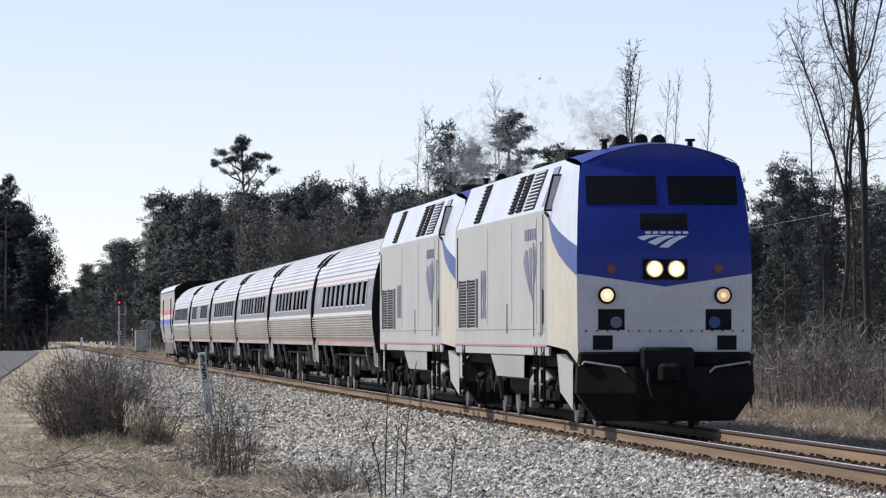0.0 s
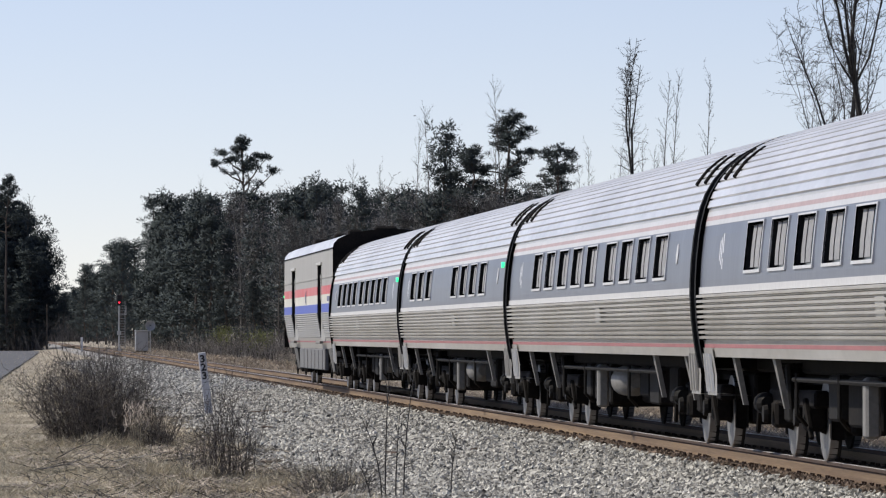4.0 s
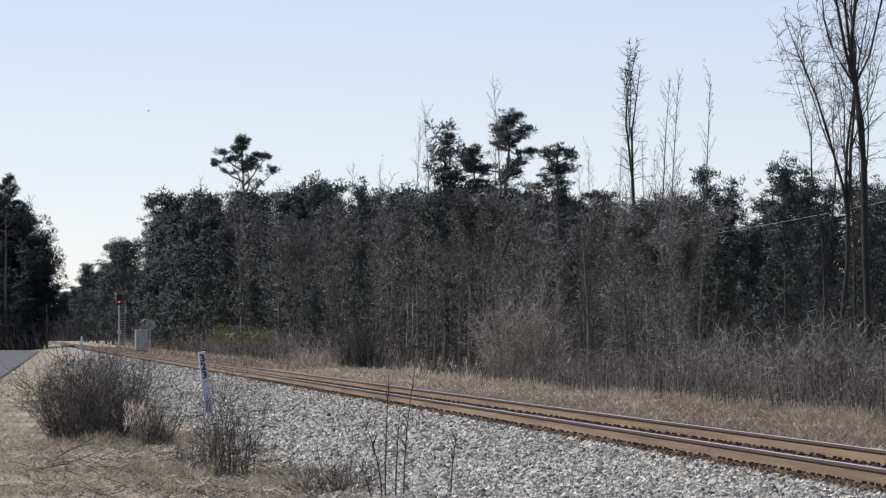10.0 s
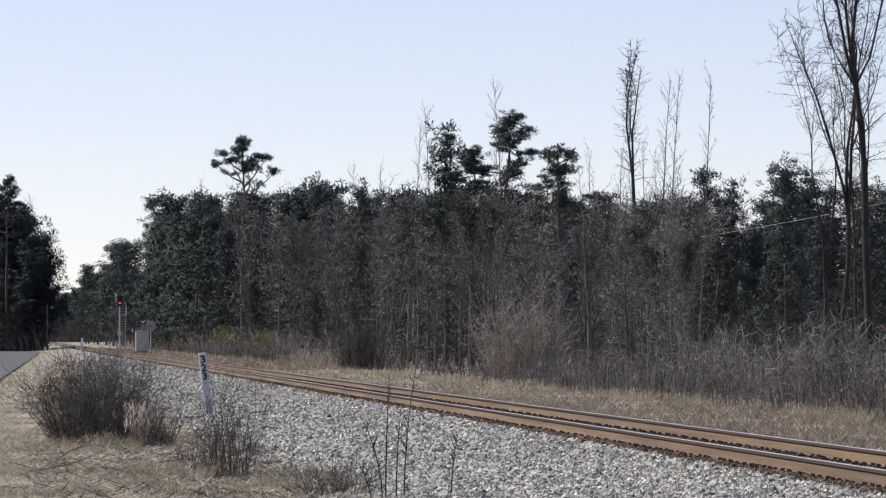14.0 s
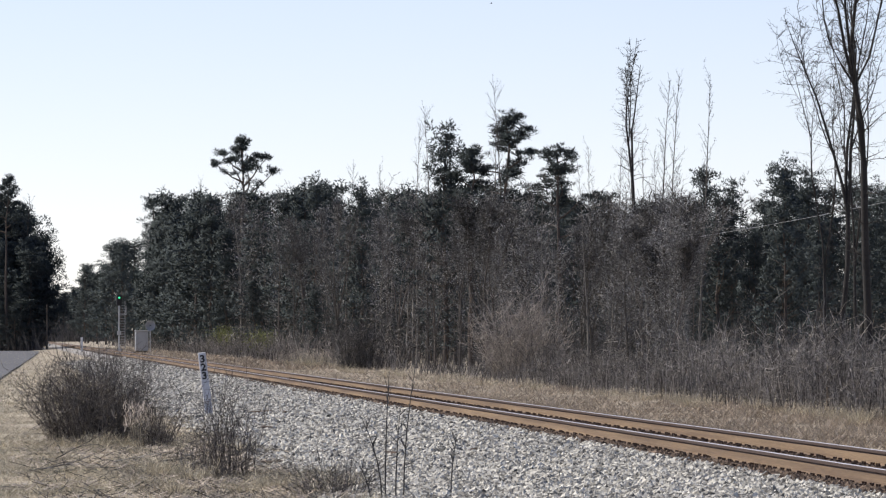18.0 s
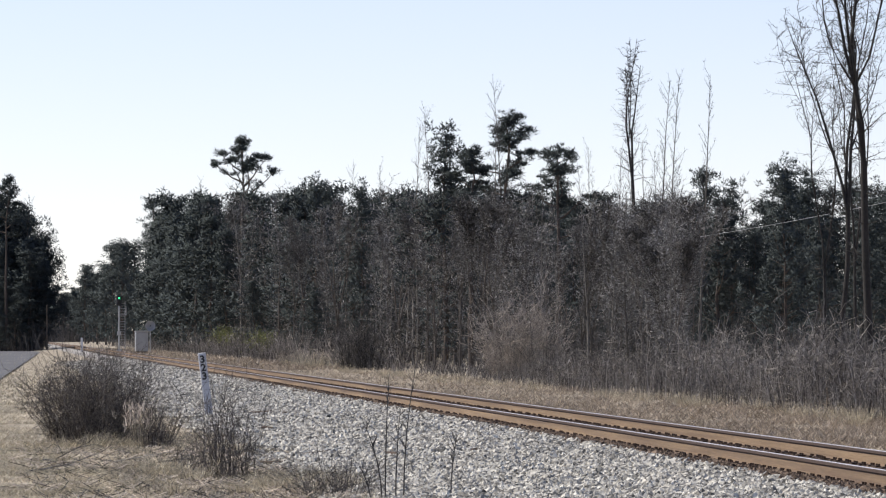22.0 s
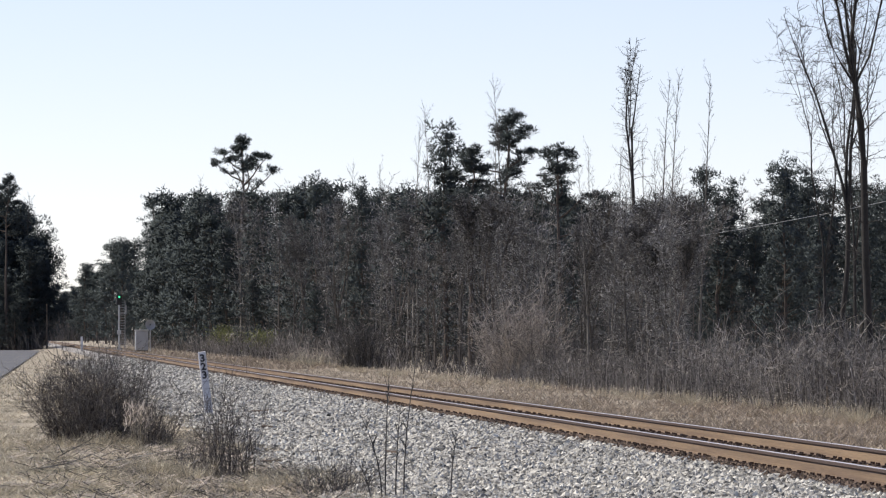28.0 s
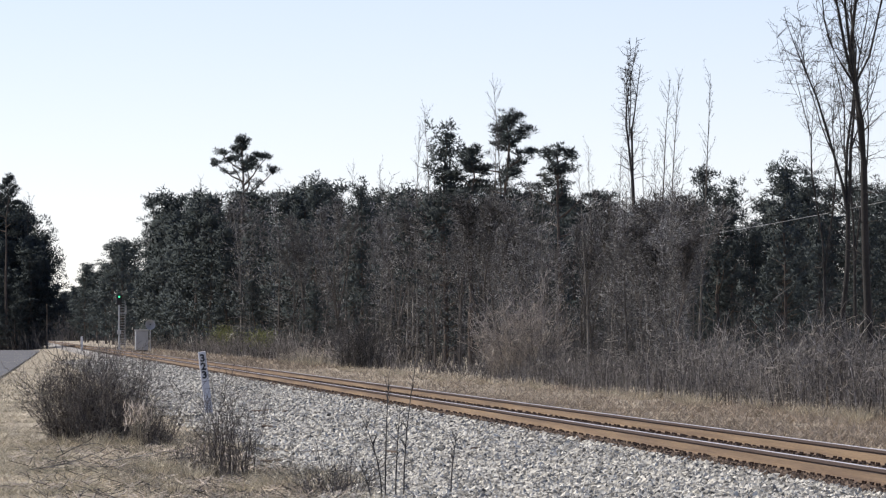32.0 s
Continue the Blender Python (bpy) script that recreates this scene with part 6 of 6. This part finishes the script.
    part("cab_roof", Shape().quad_grid(rows), LOCO_BLUE, loco, "blue arched cab roof", smooth=True)
    part("roof", Shape().quad_grid([[(u * 1.24, y, 4.18 + 0.18 * (1 - u * u)) for u in (-1, -0.5, 0, 0.5, 1)] for y in (NOSE, L - 0.25)]), LOCO_SILVER, loco, "grey flat roof")
    ring = [(-1.525, 1.13), (-1.525, 3.4), (-1.24, 4.18), (0, 4.36), (1.24, 4.18), (1.525, 3.4), (1.525, 1.13)]
    part("end_wall", Shape().poly([(x, L - 0.05 - (0.2 if z > 3.5 else 0), z) for x, z in ring]), LOCO_GREY, loco, "grey rear wall")
    # number board, logo, headlights
    part("number_board", plate_on_front(-0.36, 0.36, 3.03, 3.28, 0.012), RUBBER, loco, "dark number board")
    for k in range(6):
        part("letter_bar", plate_on_front(-0.29 + 0.115 * k, -0.205 + 0.115 * k, 2.968, 3.005, 0.012, 1), LOGO_PALE, loco, "pale letter bar")
    for quad in (((-0.42, 0.155), (-0.33, 0.105), (0.00, 0.183), (-0.10, 0.190)), ((-0.26, 0.075), (-0.14, 0.030), (0.17, 0.176), (0.04, 0.184)), ((-0.09, 0.0), (0.05, -0.005), (0.36, 0.178), (0.21, 0.180))):
        mid = [((quad[a][0] + quad[b][0]) / 2 + 0.0, (quad[a][1] + quad[b][1]) / 2 + 0.018) for a, b in ((0, 3), (1, 2))]
        s = Shape().quad_grid([[(x, front_y(x, 2.76 + z) - 0.012, 2.76 + z) for x, z in row] for row in ((quad[0], quad[1]), (mid[0], mid[1]), (quad[3], quad[2]))])
        part("logo_stroke", s, LOGO_PALE, loco, "pale sweeping logo stroke")
    part("headlight_box", plate_on_front(-0.34, 0.34, 2.27, 2.58, 0.03), DARK, loco, "dark headlight housing")
    for x in (-0.165, 0.165):
        part("headlight", Shape().lathe([(0.0, 0.115), (-0.07, 0.12), (-0.06, 0.10)], (x, front_y(x, 2.43), 2.43), "y", 18), LAMP_WARM if lit else GLASS, loco, "glowing round headlight")
        part("headlight_ring", Shape().lathe([(0.0, 0.135), (-0.075, 0.135), (-0.078, 0.118), (-0.05, 0.115)], (x, front_y(x, 2.43), 2.43), "y", 18), GALV, loco, "metal rim of the headlight")
        if lit:
            part("filament", Shape().lathe([(-0.07, 0.07), (-0.082, 0.055)], (x, front_y(x, 2.43), 2.43), "y", 14), LAMP_HOT, loco, "white-hot middle of the headlight")
    part("rivet_strip", plate_on_front(-1.3, 1.3, 1.475, 1.50, 0.012, 12), LOCO_FACE, loco)
    for k in range(16):
        x = -1.2 + 0.16 * k
        part("rivet", Shape().box(x - 0.014, x + 0.014, front_y(x, 1.5) - 0.022, front_y(x, 1.5), 1.478, 1.50), DARK, loco)
    part("bumper", Shape().box(-1.32, 1.32, -0.16, 0.4, 0.96, 1.17, 0.03), DARK, loco, "black front bumper")
    # pilot: a black folded plough
    s = Shape()
    for side in (-1, 1):
        s.quad_grid([[(0.0, -0.42, z0), (side * 0.5, -0.42, z0), (side * 1.34, -0.10, z0)] for z0 in (0.95,)] + [[(0.0, -0.5, 0.55), (side * 0.5, -0.5, 0.55), (side * 1.36, -0.16, 0.55)], [(0.0, -0.38, 0.12), (side * 0.5, -0.38, 0.12), (side * 1.05, -0.16, 0.12)]])
        s.poly([(side * 1.34, -0.10, 0.95), (side * 1.36, -0.16, 0.55), (side * 1.36, 0.3, 0.55), (side * 1.34, 0.4, 0.95)])
        s.poly([(side * 1.36, -0.16, 0.55), (side * 1.05, -0.16, 0.12), (side * 1.05, 0.3, 0.12), (side * 1.36, 0.3, 0.55)])
    part("pilot", s, DARK, loco, "black steel pilot plough")
    part("coupler", Shape().box(-0.16, 0.16, -0.72, -0.2, 0.70, 1.0, 0.05), DARK, loco, "black coupler")
    part("coupler_pocket", Shape().box(-0.40, 0.40, -0.46, -0.1, 0.62, 1.24, 0.04), RUBBER, loco)
    for x in (-0.3, 0.28):
        part("brake_hose", Shape().tube([(x, -0.42, 0.95), (x * 1.05, -0.62, 0.7), (x * 0.9, -0.66, 0.5), (x * 0.6, -0.6, 0.42)], [0.025] * 4, 6, True), RUBBER, loco)
    part("coupler", Shape().box(-0.16, 0.16, L - 0.05, L + 0.38, 0.70, 1.0, 0.05), DARK, loco)
    part("gangway", Shape().box(-0.55, 0.55, L - 0.05, L + 0.2, 1.05, 3.0, 0.05), RUBBER, loco)
    # roof gear
    for y, h, w, l in ((4.4, 0.16, 0.34, 0.4), (5.6, 0.10, 0.4, 0.4), (8.6, 0.16, 0.75, 0.9), (12.2, 0.06, 0.8, 0.9), (14.4, 0.05, 0.5, 0.25), (17.6, 0.04, 0.66, 1.4)):
        part("roof_hatch", Shape().box(-w, w, y - l, y + l, 4.28, 4.34 + h, 0.04), DARK, loco, "dark roof hatch")
    for x, y in ((-0.3, 3.3), (0.0, 3.1), (0.3, 3.3)):
        part("horn", Shape().lathe([(0.0, 0.09), (-0.30, 0.05), (-0.42, 0.10)], (x, y + 0.4, 4.50), "y", 10), DARK, loco, "dark air horn")
    for x, y in ((-0.75, 1.6), (0.55, 1.3)):
        part("antenna", Shape().lathe([(4.30, 0.05), (4.42, 0.04), (4.42, 0.08), (4.46, 0.08)], (x, y, 0), "z", 8), GRIME, loco, "stubby roof antenna")
    part("underframe", Shape().box(-1.3, 1.3, 0.3, L - 0.3, 0.92, 1.2, 0.03), DARK, loco)
    part("fuel_tank", Shape().box(-1.2, 1.2, 7.6, 13.0, 0.42, 0.95, 0.08), DARK, loco, "black fuel tank")
    for y in (3.9, L - 3.9):
        bogie(loco, y, 2.85, 0.51, True)
    return loco


lead = locomotive(True)
second = locomotive(False)
coach = passenger_car(COACH_WINDOWS, "fluted stainless passenger car with grey-blue window band")
TRAIN = [(lead, 85.5), (second, 107.1), (coach, 128.85)]
for k in (1, 2, 3):
    TRAIN.append((copy_thing(coach, pose(0, 0, 0)), 128.85 + 26.0 * k))
cafe = passenger_car(CAFE_WINDOWS, "fluted stainless cafe car with a gap in its window row")
TRAIN.append((cafe, 128.85 + 104))
last = passenger_car(COACH_WINDOWS, "fluted stainless passenger car, coupled before the baggage car", True)
TRAIN.append((last, 128.85 + 130))
for c in (cafe, last):
    part("marker_light", Shape().lathe([(0, 0.05), (0.05, 0.05)], (-1.60, 1.0, 2.62), "x", 10), LAMP_GREEN, c, "small green side light")
baggage = baggage_car()
TRAIN.append((baggage, 128.85 + 156))

PLUMES = []
for y0, n in ((85.5, 4), (107.1, 7)):
    random.seed(int(y0))
    plume = thing("exhaust_smoke", "thin grey diesel exhaust above the locomotive roof", "smoke", "exhaust plumes")
    for k in range(n):
        f = (k + random.random()) / n
        r = 0.3 + 0.4 * f
        c = (random.gauss(0.2, 0.25 + 0.3 * f), 9.0 + 8.5 * f, 4.72 + 0.75 * f + random.gauss(0, 0.05 + 0.15 * f))
        q = rnd.normal(0, 1, (110, 3)) * (r * 0.55, r * 1.3, r * 0.45) + c
        tagged(part("puff", blades("puff", q, q + rnd.normal(0, 0.14, q.shape), np.full(len(q), 0.2), SMOKE), SMOKE, plume), kind="stuff")
    PLUMES.append((plume, y0))

# ---- trackside things ----
post = thing("milepost", "white wooden milepost with black numerals, leaning slightly", "milepost", at=pose(4.82, 134, -0.52, 0, -7.0, 0))
part("post_body", Shape().box(-0.092, 0.092, -0.05, 0.05, -0.1, 1.55, 0.012), WHITE_PAINT, post)
for k, ch in enumerate("323"):
    part("numeral", text_mesh(ch, 0.24, "numeral", BLACK_PAINT), BLACK_PAINT, post, "black numeral", pose(0.0, -0.056, 1.39 - 0.20 * k, 90, 0, 0))

sig = thing("signal_mast", "tall silver railway signal mast with round black head", "railway signal", at=pose(14.0, 700, -0.5))
part("mast", Shape().tube([(0, 0, 0), (0, 0, 6.0)], [0.10, 0.08], 8, True), GALV, sig)
part("base", Shape().box(-0.3, 0.3, -0.3, 0.3, -0.1, 0.35, 0.04), CABINET, sig)
lad = part("ladder", Shape().box(0.70, 0.76, 0.1, 0.16, 0.1, 6.2), GALV, sig, "silver ladder")
for k in range(18):
    part("rung", Shape().box(0.0, 0.74, 0.11, 0.15, 0.5 + 0.32 * k, 0.54 + 0.32 * k), GALV, lad)
part("platform", Shape().box(-0.1, 0.9, -0.3, 0.5, 4.5, 4.56), GALV, sig)
part("railing", Shape().box(0.82, 0.88, -0.3, 0.5, 4.56, 5.6), GALV, sig)
part("relay_case", Shape().box(-0.25, 0.25, -0.3, 0.1, 2.0, 2.5, 0.03), GALV, sig)
head = part("head", Shape().box(-0.33, 0.33, -0.30, 0.05, 5.62, 6.98, 0.06), BLACK_PAINT, sig, "tall black signal head")
for z, m, name, label in ((6.02, LAMP_RED, "red_lens", "glowing red lens"), (6.62, LAMP_GREEN, "green_lens", "glowing green lens")):
    part(name, Shape().lathe([(-0.03, 0.11), (0.0, 0.11)], (0.0, -0.305, z), "y", 16), m, head, label)
    s = Shape()
    s.quad_grid([[(0.22 * math.cos(a), y, z + 0.22 * math.sin(a)) for a in [radians(-10 + 20 * k) for k in range(11)]] for y in (-0.30, -0.62)])
    part("hood", s, BLACK_PAINT, head, "black lens hood")
# an added dark slide covers the lens that does not show, in place of switching
slide = part("slide", Shape().box(-0.20, 0.20, -0.365, -0.345, -0.20, 0.20, 0.005), BLACK_PAINT, sig, "added black slide over the unlit signal lens", pose(0, 0, 6.62))

bung = thing("relay_cabinet", "pale grey metal relay cabinet beside the signal", "cabinet", at=pose(15.7, 655, -0.45))
part("body", Shape().box(-0.75, 0.75, -1.2, 1.2, 0.1, 2.35, 0.05), CABINET, bung)
part("roof", Shape().box(-0.82, 0.82, -1.3, 1.3, 2.35, 2.48, 0.05), CABINET, bung)
part("door", Shape().box(-0.4, 0.4, -1.23, -1.2, 0.25, 2.25, 0.01), CABINET, bung)
part("plinth", Shape().box(-0.7, 0.7, -1.15, 1.15, -0.2, 0.1), GRIME, bung)
dish = thing("dish_antenna", "round pale dish on a pole behind the cabinet", "antenna", at=pose(16.75, 657, -0.45))
part("pole", Shape().tube([(0, 0, 0), (0, 0, 3.0)], [0.06, 0.06], 8, True), GALV, dish)
part("dish", Shape().lathe([(0.0, 0.12), (-0.10, 0.35), (-0.22, 0.58), (-0.24, 0.60), (-0.22, 0.60), (-0.08, 0.36), (0.04, 0.12)], (0, 0, 3.05), "y", 24), CABINET, dish, "shallow pale dish", smooth=True)
part("feed", Shape().tube([(0, 0, 3.05), (0, -0.5, 3.05)], [0.05, 0.07], 8, True), DARK, dish)
for x, y, h in ((8.05, 600, 1.6),):
    solid("marker_post", Shape().box(-0.12, 0.12, -0.05, 0.05, -0.2, h, 0.02), WHITE_PAINT, "short white trackside marker post", "post", at=pose(x, y, -0.35))
solid("utility_pole", Shape().tube([(0, 0, -0.3), (0, 0, 6.2)], [0.13, 0.09], 8, True), WOOD_POST, "slim grey roadside pole in the distance", "pole", at=pose(5.5, 760, -0.6))
solid("stake", Shape().tube([(0, 0, -0.2), (0.03, 0, 0.45), (0.02, 0, 0.68)], [0.035, 0.03, 0.02], 6, True), WOOD_POST, "short wooden stake in the dry grass", "stake", at=pose(20.0, 137, -0.52))
pts = []
for k in range(25):
    f = k / 24
    pts.append((27.06 - 3.4 * f, 220 - 94 * f, 5.30 - 0.45 * f * (1 - f)))
solid("overhead_cable", Shape().tube(pts, [0.005] * 25, 5), GALV, "thin overhead cable through the trees", "cable")

def bird():
    b = thing("bird", "small dark soaring bird high in the sky", "bird", "birds")
    part("body", Shape().lathe([(-0.32, 0.01), (-0.22, 0.06), (0.0, 0.09), (0.2, 0.05), (0.38, 0.02)], (0, 0, 0), "y", 8), FEATHER, b)
    for side in (-1, 1):
        s = Shape().poly([(side * 0.06, -0.12, 0.03), (side * 0.4, -0.18, 0.13), (side * 0.85, -0.02, 0.16), (side * 0.8, 0.1, 0.15), (side * 0.4, 0.12, 0.11), (side * 0.06, 0.12, 0.02)])
        s.poly([(side * 0.06, -0.12, 0.0), (side * 0.06, 0.12, 0.0), (side * 0.4, 0.12, 0.09), (side * 0.8, 0.1, 0.145), (side * 0.85, -0.02, 0.15), (side * 0.4, -0.18, 0.11)])
        part("wing", s, FEATHER, b)
    return b


first_bird = bird()
second_bird = bird()


def aloft(t, x, z, heading):
    """A bird far out over the wood."""
    return (t, pose(x, 1500, z, 0, random.uniform(-25, 25), heading))


def motions():
    for car, y0 in TRAIN:
        walk(car, [(t, pose(10, y0 - SPEED * t, 0)) for t in (0.0, 16.0, 32.0)])
    walk(slide, [(0.0, pose(0, 0, 6.62)), (17.6, pose(0, 0, 6.62)), (18.0, pose(0, 0, 6.02)), (32.0, pose(0, 0, 6.02))])
    for plume, y0 in PLUMES:
        walk(plume, [(t, pose(10, y0 - SPEED * t, 0)) for t in (0.0, 16.0, 32.0)])
    walk(first_bird, [aloft(t, x, z, -80) for t, x, z in ((0.0, 142, 69.9), (1.0, 138.7, 67.5), (6.0, 81.6, 57.7), (9.0, 48.1, 62.0), (11.0, 26.4, 58.8), (13.0, 1.3, 57.3), (16.0, -34, 57), (32.0, -220, 60))])
    walk(second_bird, [aloft(t, x, z, 80) for t, x, z in ((0.0, -250, 86), (14.0, 40, 100), (17.0, 107, 92.8), (18.0, 129, 90), (19.0, 148, 87.5), (20.5, 177.3, 86.4), (21.5, 197, 86), (24.0, 260, 90), (32.0, 420, 95))])


motions()
